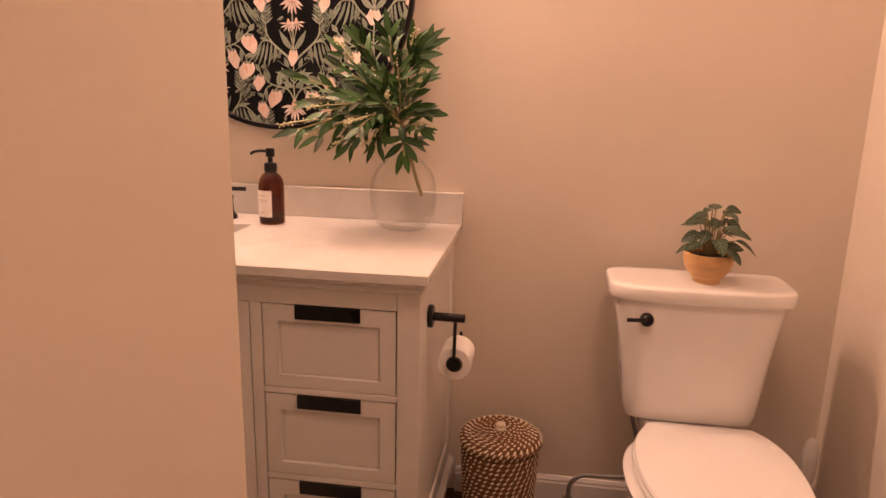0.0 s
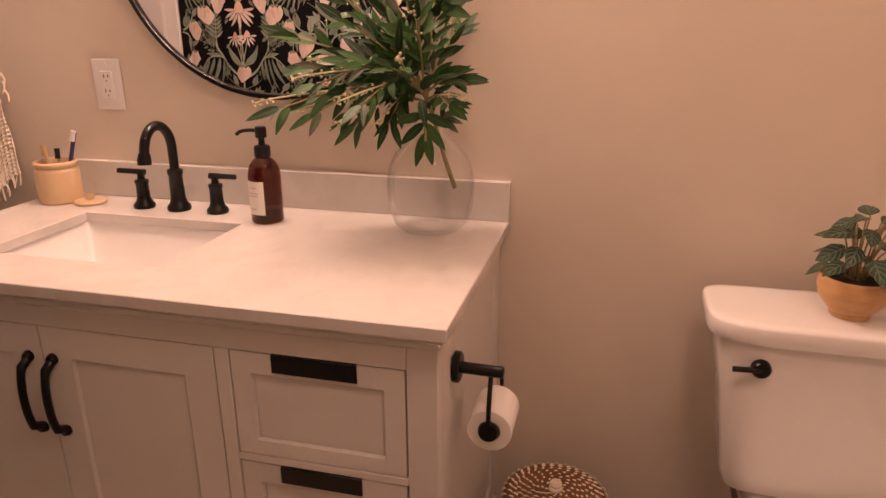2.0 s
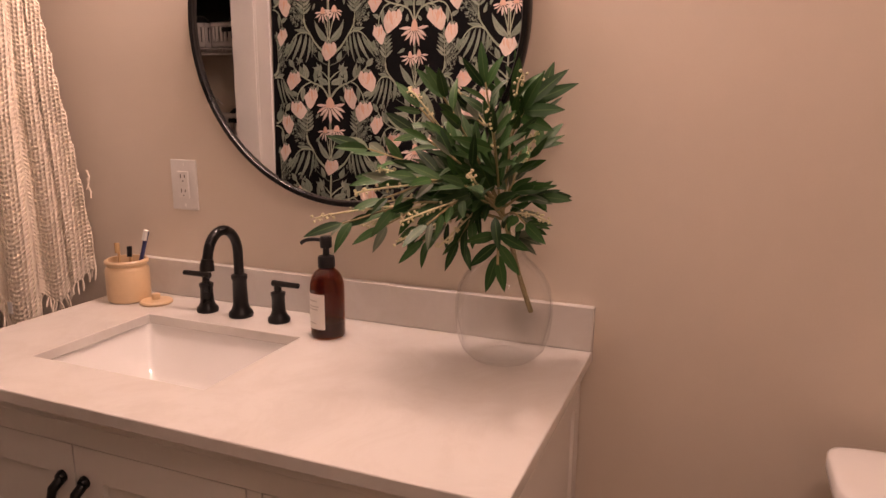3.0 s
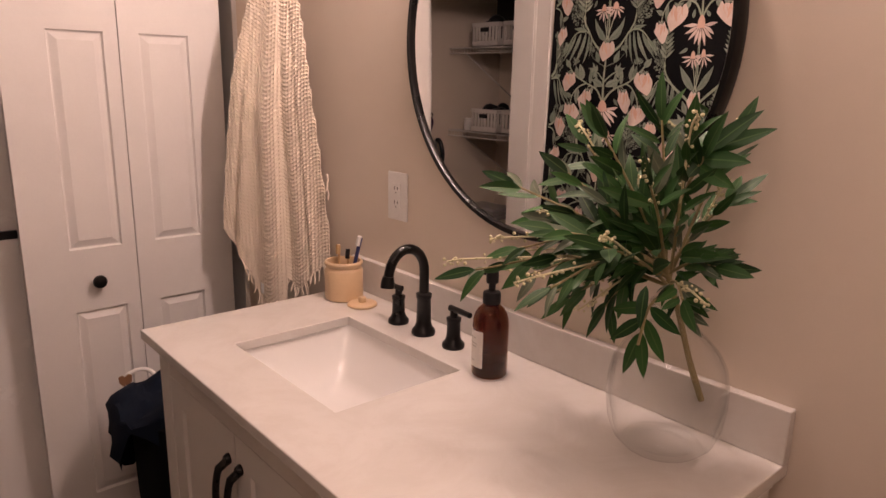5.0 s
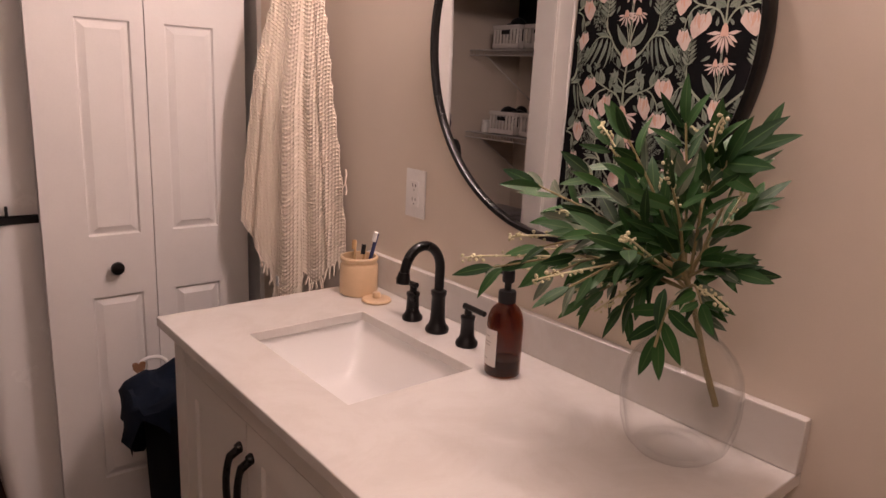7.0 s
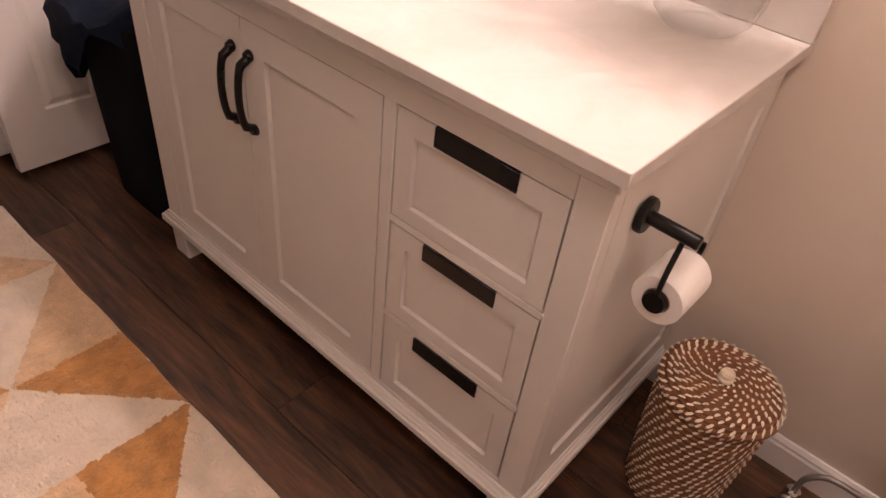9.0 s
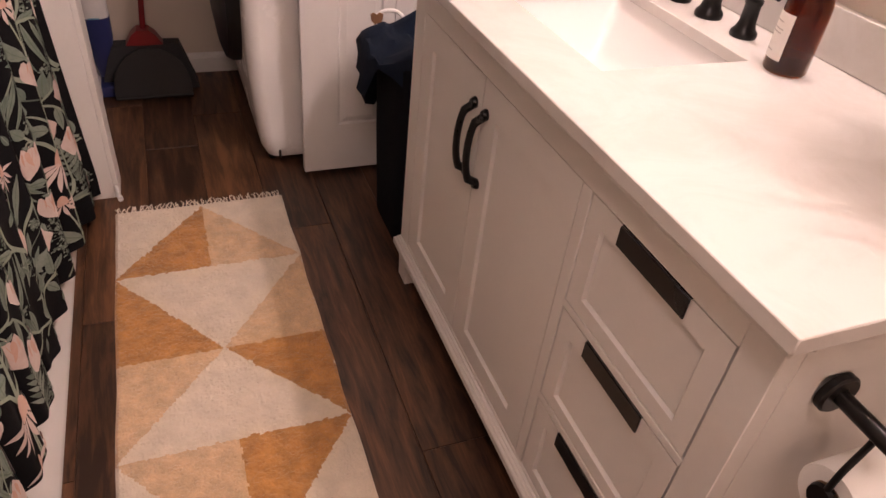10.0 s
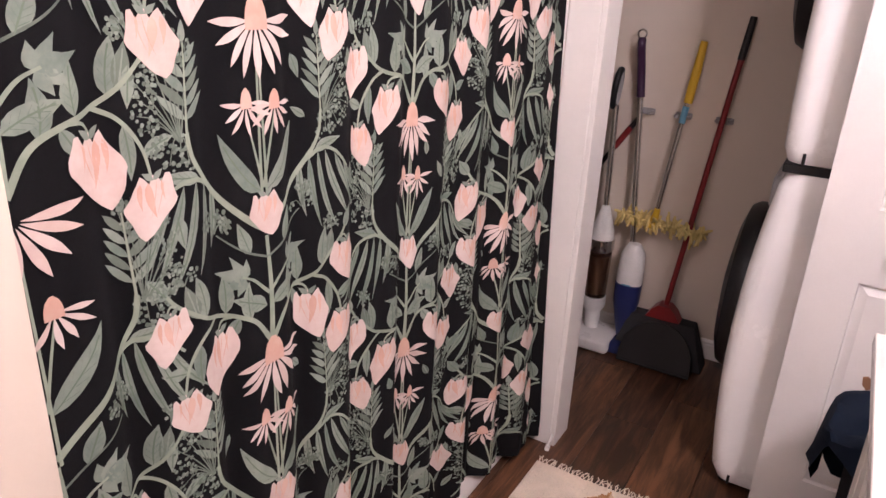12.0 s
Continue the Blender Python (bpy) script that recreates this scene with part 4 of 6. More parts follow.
jar = thing("toothbrush_jar", (-1.140, -0.096, 0.890), "cream stoneware jar holding toothbrushes", "jar")
JX, JY = -1.140, -0.096
JS = 1.22
part("pot", lathe([(r * JS, z * 1.1) for r, z in ((0, 0), (0.038, 0), (0.041, 0.003), (0.042, 0.012), (0.042, 0.072), (0.040, 0.077), (0.0375, 0.080), (0.0375, 0.084), (0.0415, 0.086), (0.042, 0.092), (0.040, 0.095), (0.0365, 0.095), (0.0355, 0.09), (0.037, 0.07), (0.036, 0.006), (0, 0.005))], 36, (JX, JY, Z)), STONEW, jar)
lid = thing("jar_lid", (-1.055, -0.095, 0.890), "round cream stoneware lid with a small knob", "lid")
part("plate", lathe([(0, 0), (0.037, 0), (0.039, 0.002), (0.039, 0.005), (0.036, 0.008), (0.012, 0.010), (0, 0.010)], 32, (-1.055, -0.095, Z)), STONEW, lid)
part("knob", lathe([(0, 0.009), (0.009, 0.009), (0.0105, 0.013), (0.0105, 0.021), (0.009, 0.024), (0, 0.0245)], 20, (-1.055, -0.095, Z)), STONEW, lid)
for (dx, dy, tx, ty, ln, m, hd, lbl) in ((-0.010, -0.012, -0.030, 0.006, 0.140, BAMBOO, BAMBOO, "bamboo toothbrush standing in a stoneware jar"), (0.004, 0.002, -0.004, 0.02, 0.130, BAMBOO, BLACKP, "bamboo toothbrush with dark bristles"), (0.010, 0.004, 0.058, 0.016, 0.180, BLUEP, WHITEP, "blue electric toothbrush in a stoneware jar")):
    br = thing("toothbrush", (JX, JY, Z + 0.006), lbl, "toothbrush", "toothbrushes in the jar")
    p0, p1 = Vector((JX + dx, JY + dy, Z + 0.007)), Vector((JX + tx, JY + ty, Z + 0.007 + ln * 0.93))
    d = (p1 - p0).normalized()
    r = 0.0042 if m is BAMBOO else 0.0062
    part("stick", tube([p0, p0 + d * ln * 0.7, p1], [r, r * 0.8, r * 0.9], 10), m, br)
    hb = tube([p1 - d * 0.022, p1 + d * 0.004], 0.0062, 8)
    placed(hb, Matrix.Translation((0.0, -0.004, 0)))
    part("bristles", hb, hd, br)

# the glass jug and its branch
vase = thing("glass_vase", (-0.158, -0.114, 0.890), "clear bulbous glass vase standing on the worktop", "vase")
VC = (-0.158, -0.114, Z)
outp = [(0, 0.0), (0.050, 0.0), (0.062, 0.004), (0.080, 0.022), (0.090, 0.050), (0.094, 0.085), (0.0935, 0.118), (0.088, 0.145), (0.076, 0.168), (0.058, 0.188), (0.043, 0.202), (0.035, 0.216), (0.033, 0.232), (0.036, 0.243), (0.0375, 0.246)]
inn = [(r - 0.0032, z) for r, z in outp[:4:-1]] + [(0.077, 0.026)]
part("glass_body", lathe(outp + inn, 56, VC), CLEAR, vase)
part("glass_foot", lathe([(0.064, 0.007), (0.057, 0.013), (0.047, 0.009), (0.036, 0.010), (0.028, 0.014), (0.014, 0.016), (0, 0.0165)], 48, VC), CLEAR, vase, "thick domed glass foot")
rim_ = [(VC[0] + 0.0355 * math.cos(2 * math.pi * i / 40), VC[1] + 0.0355 * math.sin(2 * math.pi * i / 40), Z + 0.246) for i in range(41)]
part("glass_rim", tube(rim_, 0.0028, 8, caps=False), CLEAR, vase, "rounded glass rim")

branch = thing("eucalyptus_branch", (-0.11, -0.092, 0.975), "leafy green artificial branch standing in the glass vase", "foliage")
rnd = random.Random(11)
root = [(-0.110, -0.090, 0.982), (-0.128, -0.108, 1.05), (-0.146, -0.128, 1.135), (-0.160, -0.150, 1.20)]
part("main_stem", tube(arc(root, 6), [0.0052] * 6 + [0.0048] * 13, 10), STEM, branch, "brown woody stem")
ends = [(-0.105, -0.098, 1.385, 0.0), (-0.195, -0.140, 1.415, 0), (-0.320, -0.150, 1.370, 0), (-0.400, -0.230, 1.300, 0), (-0.385, -0.330, 1.175, 1), (-0.085, -0.145, 1.215, 0),
        (-0.095, -0.205, 1.175, 0), (-0.265, -0.285, 1.255, 0), (-0.150, -0.225, 1.330, 0), (-0.300, -0.135, 1.190, 1), (-0.395, -0.150, 1.235, 0),
        (-0.225, -0.335, 1.185, 1), (-0.105, -0.085, 1.300, 0), (-0.300, -0.220, 1.330, 0), (-0.240, -0.120, 1.300, 0), (-0.330, -0.290, 1.215, 1), (-0.180, -0.280, 1.245, 0), (-0.350, -0.240, 1.185, 1), (-0.130, -0.170, 1.390, 0), (-0.370, -0.215, 1.150, 1), (-0.285, -0.215, 1.130, 1), (-0.215, -0.215, 1.135, 1), (-0.325, -0.155, 1.145, 1), (-0.255, -0.200, 1.395, 0)]
green, pale, buds = bmesh.new(), bmesh.new(), bmesh.new()
for n_, (ex, ey, ez, droop) in enumerate(ends):
    k = rnd.uniform(0.45, 1.0)
    s0 = Vector(root[2]).lerp(Vector(root[3]), k)
    e = Vector((ex, ey, ez))
    mid = s0.lerp(e, 0.5) + Vector((0, 0, 0.035 if droop else 0.012))
    path = arc([s0, mid, e], 8)
    part("twig", tube(path, [0.0028 - 0.0012 * i / len(path) for i in range(len(path))], 6), STEM, branch)
    for i in range(3, len(path), 2):
        d = (path[i] - path[i - 1]).normalized()
        for sgn in (-1, 1):
            if rnd.random() < 0.16 and i < len(path) - 3:
                continue
            out = d.cross(Vector((rnd.uniform(-0.4, 0.4), rnd.uniform(-0.7, 0.2), 1))).normalized() * sgn
            way = (d * rnd.uniform(0.6, 1.2) + out * rnd.uniform(0.5, 0.95) + Vector((0, -0.12, rnd.uniform(-0.35, 0.25) - 0.35 * droop)))
            face = Vector((rnd.uniform(-0.6, 0.6), -0.8, rnd.uniform(0.0, 1.0)))
            ln = rnd.uniform(0.052, 0.078) * (0.85 if droop else 1.0) * (0.8 if ex > -0.13 else 1.0)
            c = path[i] + way.normalized() * 0.006
            if c.y + way.normalized().y * ln > -0.035:
                way.y = min(way.y, -0.1)
            add_leaf(pale if rnd.random() < 0.13 else green, c, way, face, ln, ln * rnd.uniform(0.25, 0.31), rnd.uniform(-0.1, 0.35), rnd.uniform(0.05, 0.4), 0.92, 8)
    add_leaf(green, e, (path[-1] - path[-3]), (rnd.uniform(-0.4, 0.4), -0.8, 0.5), rnd.uniform(0.055, 0.075), 0.020, 0.1, 0.15, 0.92, 8)
    if n_ % 2 == 0 or droop:
        tip = e + Vector((rnd.uniform(-0.03, 0.03), rnd.uniform(-0.03, 0.0), 0.01))
        sp = arc([path[len(path) // 2], path[-2].lerp(tip, 0.5) + Vector((0, -0.006, 0.012)), tip + (e - s0).normalized() * 0.03], 6)
        part("bud_stalk", tube(sp, 0.0017, 5), BUD, branch)
        for q in sp[2:]:
            for _k in range(2):
                o = Vector((rnd.gauss(0, 1), rnd.gauss(0, 1), rnd.gauss(0, 1))).normalized() * 0.0065
                bmesh.ops.create_icosphere(buds, subdivisions=1, radius=rnd.uniform(0.0018, 0.0034), matrix=Matrix.Translation(q + o))
# the hanging twig in front of the jug's neck
hang = arc([(-0.148, -0.15, 1.17), (-0.140, -0.215, 1.155), (-0.128, -0.255, 1.11)], 6)
part("twig", tube(hang, 0.0022, 6), STEM, branch)
for i, (a, ln) in enumerate(((-75, 0.062), (70, 0.064), (-48, 0.066), (42, 0.068), (-14, 0.070), (16, 0.066))):
    q = hang[5 + 2 * (i // 2) + 1] if 6 + 2 * (i // 2) < len(hang) else hang[-1]
    add_leaf(green, q, (math.sin(radians(a)), -0.25, -math.cos(radians(a))), (0.1, -0.9, 0.3), ln, 0.020, 0.08, 0.1)
# the large-leaved sprig at the top and the silvery leaves low by the stem
sprig_path = arc([(-0.165, -0.150, 1.235), (-0.146, -0.146, 1.310), (-0.118, -0.140, 1.376)], 6)
part("twig", tube(sprig_path, 0.0022, 6), STEM, branch)
for k, (wx, wy, wz, ln) in enumerate(((0.075, -0.01, 0.068, 0.078), (0.085, 0.0, 0.040, 0.080), (0.088, -0.03, 0.008, 0.066), (0.045, -0.04, 0.080, 0.070), (0.070, -0.03, -0.020, 0.060), (-0.01, -0.04, 0.080, 0.060))):
    add_leaf(green, sprig_path[-1 - (k // 2)], (wx, wy, wz), (-0.1, -0.9, 0.35), ln * 1.2, 0.026, 0.12, 0.15, 0.9, 8)
for wx, wz in ((0.9, -0.1), (0.75, -0.45), (0.85, 0.3)):
    add_leaf(pale, (-0.128, -0.150, 1.142), (wx, -0.3, wz), (0, -0.8, 0.5), 0.052, 0.015, 0.2, 0.2)
# shorter leaves close to the fork
for k in range(46):
    d = Vector((rnd.gauss(-0.35, 0.8), rnd.gauss(-0.45, 0.6), rnd.gauss(0.45, 0.55))).normalized()
    c = Vector((-0.165, -0.155, 1.205)) + d * rnd.uniform(0.03, 0.10)
    if c.y < -0.05 and c.x < -0.10:
        add_leaf(green, c, d + Vector((rnd.uniform(-0.6, 0.6), -0.1, rnd.uniform(-0.6, 0.4))), (rnd.uniform(-0.5, 0.5), -0.8, rnd.uniform(0, 0.9)), rnd.uniform(0.048, 0.070), rnd.uniform(0.014, 0.020), rnd.uniform(0, 0.35), rnd.uniform(0.05, 0.4))
tagged(part("leaves", green, LEAF, branch, "long dark green leaves"), kind="stuff")
tagged(part("pale_leaves", pale, LEAFP, branch, "silvery undersides"), kind="stuff")
tagged(part("bud", buds, BUD, branch, "pale yellow bud sprigs"), kind="stuff")

# ---------------------------------------------------------------- on the vanity wall
mir = thing("round_mirror", (-0.553, -0.01, 1.152), "round wall mirror in a thin black metal rim", "mirror")
MC = Vector((-0.553, -0.022, 1.555))
b = lathe([(0, 0), (0.394, 0), (0.394, -0.004), (0, -0.004)], 128)
part("mirror_plate", placed(b, Matrix.Translation(MC) @ Euler((radians(90), 0, 0)).to_matrix().to_4x4()), MIRROR, mir, "silvered glass")
b = lathe([(0.3905, -0.0195), (0.403, -0.0195), (0.404, -0.017), (0.404, 0.006), (0.402, 0.009), (0.3925, 0.009), (0.3905, 0.006), (0.3905, -0.0195)], 128)
part("rim", placed(b, Matrix.Translation(MC) @ Euler((radians(90), 0, 0)).to_matrix().to_4x4()), BLACK, mir, "thin black rim")

outl = thing("wall_outlet", (-1.024, -0.003, 1.112), "white double wall outlet in a wide cover plate", "outlet")
b = box(-1.064, -0.984, -0.0065, -0.0005, 1.112, 1.237, 0.003, 3)
part("cover_plate", b, WHITEP, outl)
b = box(-1.0405, -1.0075, -0.0095, -0.005, 1.141, 1.208, 0.0015, 2)
part("receptacle", b, WHITEP, outl)
for zc in (1.156, 1.192):
    for dx, hh in ((-0.0062, 0.0045), (0.0062, 0.0036)):
        part("slot", box(-1.024 + dx - 0.0012, -1.024 + dx + 0.0012, -0.0099, -0.0085, zc - hh + 0.004, zc + hh + 0.004), BLACKP, outl)
    part("earth_hole", box(-1.0265, -1.0215, -0.0099, -0.0085, zc - 0.010, zc - 0.0055, 0.001, 1), BLACKP, outl)
for zc in (1.1235, 1.2255):
    part("screw", tube([(-1.024, -0.0062, zc), (-1.024, -0.0078, zc)], 0.0032, 10), WHITEP, outl)

# vanity light over the mirror
LY, LZ = -0.105, 2.20
lamp = thing("vanity_light", (-0.553, -0.01, 2.16), "black three-bulb vanity light above the mirror", "wall lamp")
part("backplate", box(-0.833, -0.273, -0.030, -0.001, LZ - 0.04, LZ + 0.04, 0.006, 2), BLACK, lamp)
for x in (-0.753, -0.553, -0.353):
    part("arm", tube(arc([(x, -0.028, LZ), (x, -0.07, LZ + 0.010), (x, LY, LZ)], 5), 0.008, 10), BLACK, lamp)
    part("socket", tube([(x, LY, LZ + 0.005), (x, LY, LZ - 0.03)], [0.014, 0.022], 16), BLACK, lamp)
    part("bulb", lathe([(0, -0.080), (0.015, -0.077), (0.027, -0.068), (0.032, -0.050), (0.028, -0.030), (0.019, -0.012), (0.014, 0.0)], 24, (x, LY, LZ - 0.03)), BULB, lamp, "glowing round bulb")

# flush ceiling lamp
DOMEX, DOMEY = 0.48, -1.25
cl_ = thing("ceiling_light", (DOMEX, DOMEY, TOP - 0.09), "round frosted flush ceiling light", "ceiling lamp")
part("pan", lathe([(0, 0), (0.215, 0), (0.215, -0.018), (0.205, -0.022), (0, -0.022)], 48, (DOMEX, DOMEY, TOP - 0.001)), BLACK, cl_)
part("shade", lathe([(0.200, -0.0225), (0.197, -0.04), (0.165, -0.068), (0.10, -0.085), (0, -0.092)], 48, (DOMEX, DOMEY, TOP)), DOME, cl_, "glowing frosted dome")

# towel on its hook
HK = Vector((-1.500, -0.001, 1.800))
hook = thing("towel_hook", HK, "round black towel hook on the wall", "hook")
part("rosette", tube([(HK.x, -0.0008, HK.z), (HK.x, -0.008, HK.z), (HK.x, -0.011, HK.z)], [0.027, 0.027, 0.024], 28), BLACK, hook)
part("peg", tube(arc([(HK.x, -0.010, HK.z), (HK.x, -0.045, HK.z), (HK.x, -0.066, HK.z + 0.006), (HK.x, -0.074, HK.z + 0.022)], 4), 0.008, 12), BLACK, hook)
towel = thing("towel", (-1.46, -0.12, 0.79), "cream waffle-weave towel with a fringe hanging from a hook", "towel")
RR, LL = Vector((-1.312, -0.026, 0)), Vector((-1.622, -0.248, 0))
HP = Vector((-1.497, -0.062, 1.832))
NRM = Vector((0.59, -0.81, 0))


def towel_foot(a):
    if a > 0.42:
        t = (a - 0.42) / 0.58
        return 0.800 - 0.055 * math.sin(math.pi * min(t * 1.9, 1)) + 0.215 * max(t - 0.35, 0) / 0.65
    return 0.875 + 0.030 * math.sin(a * 15) + 0.06 * max(0.12 - a, 0) / 0.12


def towel_point(a, h, relief=0.0):
    w = (h ** 0.62) * (1 - 0.10 * h * h)
    w = 0.075 + 0.925 * w
    base = HP.lerp(Vector((-1.455, -0.125, 0)), min(h * 2.2, 1) ** 0.8)
    span = RR.lerp(LL, a) - Vector((-1.4575, -0.1275, 0))
    back = min(max((0.465 - a) / 0.085, 0), 1)
    edge = min(max((0.20 - a) / 0.035, 0), 1)
    fold = 0.016 * math.sin(2 * math.pi * 0.9 * a + 0.2) - 0.040 * back * back * (3 - 2 * back) + 0.016 * edge + 0.006 * math.sin(2 * math.pi * 3.4 * a + 1.0 + 1.5 * h) - 0.012 * math.exp(-((a - 0.86 - 0.05 * h) / 0.03) ** 2)
    p = Vector((base.x, base.y, 0)) + span * w + NRM * (fold * min(w * 1.1, 1) + 0.02 * (1 - h) ** 3 + relief)
    p.y = min(p.y, -0.012)
    z = HP.z - h * (HP.z - towel_foot(a)) - 0.045 * (1 - h) ** 8 * (2 * a - 1) ** 2
    return Vector((p.x, p.y, z))


na, nh = 300, 640
b = bmesh.new()
rows = []
for i in range(na + 1):
    a = i / na
    col = []
    for j in range(nh + 1):
        h = j / nh
        w = 0.12 + 0.88 * h ** 0.62 * (1 - 0.10 * h * h)
        pit = (math.sin(math.pi * (a - 0.5) * w * 36) * math.sin(math.pi * h * 86)) ** 2
        rel = 0.0095 * pit * (1 if h < 0.965 else 0.3)
        col.append(b.verts.new(towel_point(a, h, -rel)))
    rows.append(col)
for i in range(na):
    for j in range(nh):
        b.faces.new((rows[i][j], rows[i + 1][j], rows[i + 1][j + 1], rows[i][j + 1]))
tw = part("waffle_cloth", b, TOWEL, towel, "cream waffle-weave cotton", shade=False)
tw.data.shade_smooth()
so = tw.modifiers.new("thick", "SOLIDIFY")
so.thickness, so.offset = 0.004, -1
fr = bmesh.new()
rnd = random.Random(3)
for k in range(38):
    a = (k + rnd.uniform(0.2, 0.8)) / 46
    p = towel_point(a, 1.0)
    q = p + Vector((rnd.uniform(-0.010, 0.010), rnd.uniform(-0.012, 0.004), -rnd.uniform(0.022, 0.036)))
    tube(arc([p, p.lerp(q, 0.5) + Vector((rnd.uniform(-0.005, 0.005), 0, 0)), q], 3), [0.0022] * 3 + [0.0026] * 3 + [0.0016], 6, bm=fr)
for z in (1.16, 1.18, 1.20):
    p = Vector((-1.318, -0.034, z))
    q = p + Vector((rnd.uniform(0.0, 0.02), -0.01, -0.03))
    tube([p, p.lerp(q, 0.5) + Vector((0.006, 0, 0)), q], [0.0025, 0.0025, 0.0016], 6, bm=fr)
tagged(part("fringe", fr, TOWEL, towel, "short knotted cotton fringe"), kind="stuff")
part("care_label", box(-1.492, -1.474, -0.168, -0.1665, 0.830, 0.862), WHITEP, towel, "small white care label")

# ---------------------------------------------------------------- toilet corner
TX = 0.650
wc = thing("toilet", (TX, -0.4, 0), "white two-piece toilet with its lid closed", "toilet")
secs = []
for z, hx, hy, cy in ((0.425, 0.145, 0.066, -0.172), (0.432, 0.165, 0.080, -0.172), (0.46, 0.174, 0.086, -0.172), (0.55, 0.183, 0.090, -0.172), (0.65, 0.196, 0.093, -0.172), (0.74, 0.212, 0.095, -0.172), (0.768, 0.213, 0.096, -0.172)):
    secs.append(oval(TX, cy, z, hx, hy, 5.5, 56))
part("tank", loft(secs), PORC, wc)
secs = []
for z, g in ((0.764, 0.002), (0.766, 0.008), (0.772, 0.010), (0.797, 0.010), (0.8015, 0.007), (0.804, 0.0), (0.8045, -0.012), (0.8046, -0.05)):
    back_, front_ = oval(TX + 0.003, -0.172, z, 0.225 + g, 0.099 + g, 8.0, 72), oval(TX + 0.003, -0.172, z, 0.225 + g, 0.099 + g, 4.2, 72)
    secs.append([p if p[1] > -0.172 else q for p, q in zip(back_, front_)])
part("tank_lid", loft(secs), PORC, wc)
b = tube([(0.514, -0.262, 0.717), (0.514, -0.276, 0.717), (0.514, -0.281, 0.717)], [0.0175, 0.0175, 0.014], 22)
tube([(0.514, -0.276, 0.717), (0.490, -0.280, 0.717), (0.463, -0.281, 0.7165)], [0.0058, 0.0055, 0.0055], 10, bm=b)
part("flush_lever", b, BLACK, wc, "black flush lever")
# pedestal and bowl
secs = []
for z, hx, hy, bk, cy, pw in ((0.0, 0.118, 0.165, 0.20, -0.40, 3), (0.03, 0.112, 0.158, 0.195, -0.40, 2.8), (0.12, 0.102, 0.15, 0.19, -0.40, 2.5), (0.20, 0.112, 0.18, 0.19, -0.40, 2.3), (0.27, 0.145, 0.235, 0.20, -0.445, 2.2), (0.33, 0.182, 0.27, 0.215, -0.468, 2.2), (0.375, 0.198, 0.280, 0.235, -0.474, 2.2), (0.397, 0.203, 0.284, 0.240, -0.474, 2.2), (0.402, 0.196, 0.277, 0.234, -0.474, 2.2)):
    secs.append(oval(TX + 0.014, cy, z, hx, hy, pw, 56, bk))
part("bowl", loft(secs), PORC, wc)
part("tank_deck", box(TX - 0.115, TX + 0.115, -0.27, -0.045, 0.36, 0.424, 0.012, 3), PORC, wc)


def seat_ring(z, g):
    return [(p[0], min(p[1], -0.270 + 0.5 * g), p[2]) for p in oval(TX + 0.026, -0.472, z, 0.190 + g, 0.274 + g, 2.35, 96, 0.250 + g * 0.5)]


part("seat", loft([seat_ring(z, g) for z, g in ((0.404, -0.01), (0.405, 0.0), (0.413, 0.004), (0.419, 0.002), (0.421, -0.006))]), SEATP, wc)
part("seat_lid", loft([seat_ring(z, g) for z, g in ((0.4225, -0.012), (0.4235, -0.003), (0.430, 0.0), (0.436, -0.004), (0.439, -0.016), (0.4405, -0.06), (0.441, -0.12))]), SEATP, wc, "closed white seat lid")
for s in (-1, 1):
    part("hinge", box(TX + 0.008 + s * 0.075 - 0.022, TX + 0.008 + s * 0.075 + 0.022, -0.262, -0.225, 0.4, 0.4255, 0.008, 3), SEATP, wc)
    part("bolt_cap", lathe([(0.014, 0), (0.014, 0.008), (0.010, 0.016), (0, 0.019)], 16, (TX + s * 0.128, -0.33, 0.0)), SEATP, wc)

valve = thing("water_supply_valve", (0.357, -0.115, 0), "floor-mounted chrome water valve with a braided hose", "valve")
part("escutcheon", lathe([(0, 0), (0.032, 0), (0.032, 0.004), (0.022, 0.012), (0.012, 0.016), (0, 0.016)], 24, (0.357, -0.115, 0.004)), BLACK, valve, "dark floor collar")
b = tube([(0.357, -0.115, 0.012), (0.357, -0.115, 0.075)], 0.009, 14)
lathe([(0, 0.05), (0.015, 0.05), (0.016, 0.056), (0.016, 0.082), (0.012, 0.088), (0, 0.089)], 18, (0.357, -0.115, 0.0), bm=b)
part("body", b, CHROME, valve)
part("oval_knob", placed(lathe([(0, 0), (0.016, 0.001), (0.018, 0.005), (0.016, 0.012), (0, 0.013)], 16), Matrix.Translation((0.357, -0.131, 0.066)) @ Euler((radians(90), 0, 0)).to_matrix().to_4x4()), CHROME, valve)
part("hose", tube(arc([(0.357, -0.115, 0.085), (0.362, -0.112, 0.13), (0.395, -0.105, 0.158), (0.46, -0.10, 0.160), (0.535, -0.10, 0.175), (0.548, -0.10, 0.27), (0.520, -0.105, 0.38), (0.517, -0.110, 0.432)], 8), 0.0065, 10), BRAID, valve, "braided steel hose")

single("paper_scrap", loft([[(0.528, -0.130, z), (0.552, -0.146, z + 0.001), (0.562, -0.118, z), (0.535, -0.112, z + 0.001)] for z in (0.0045, 0.0053)]), PAPER, "small torn scrap of white paper on the floor", "paper")

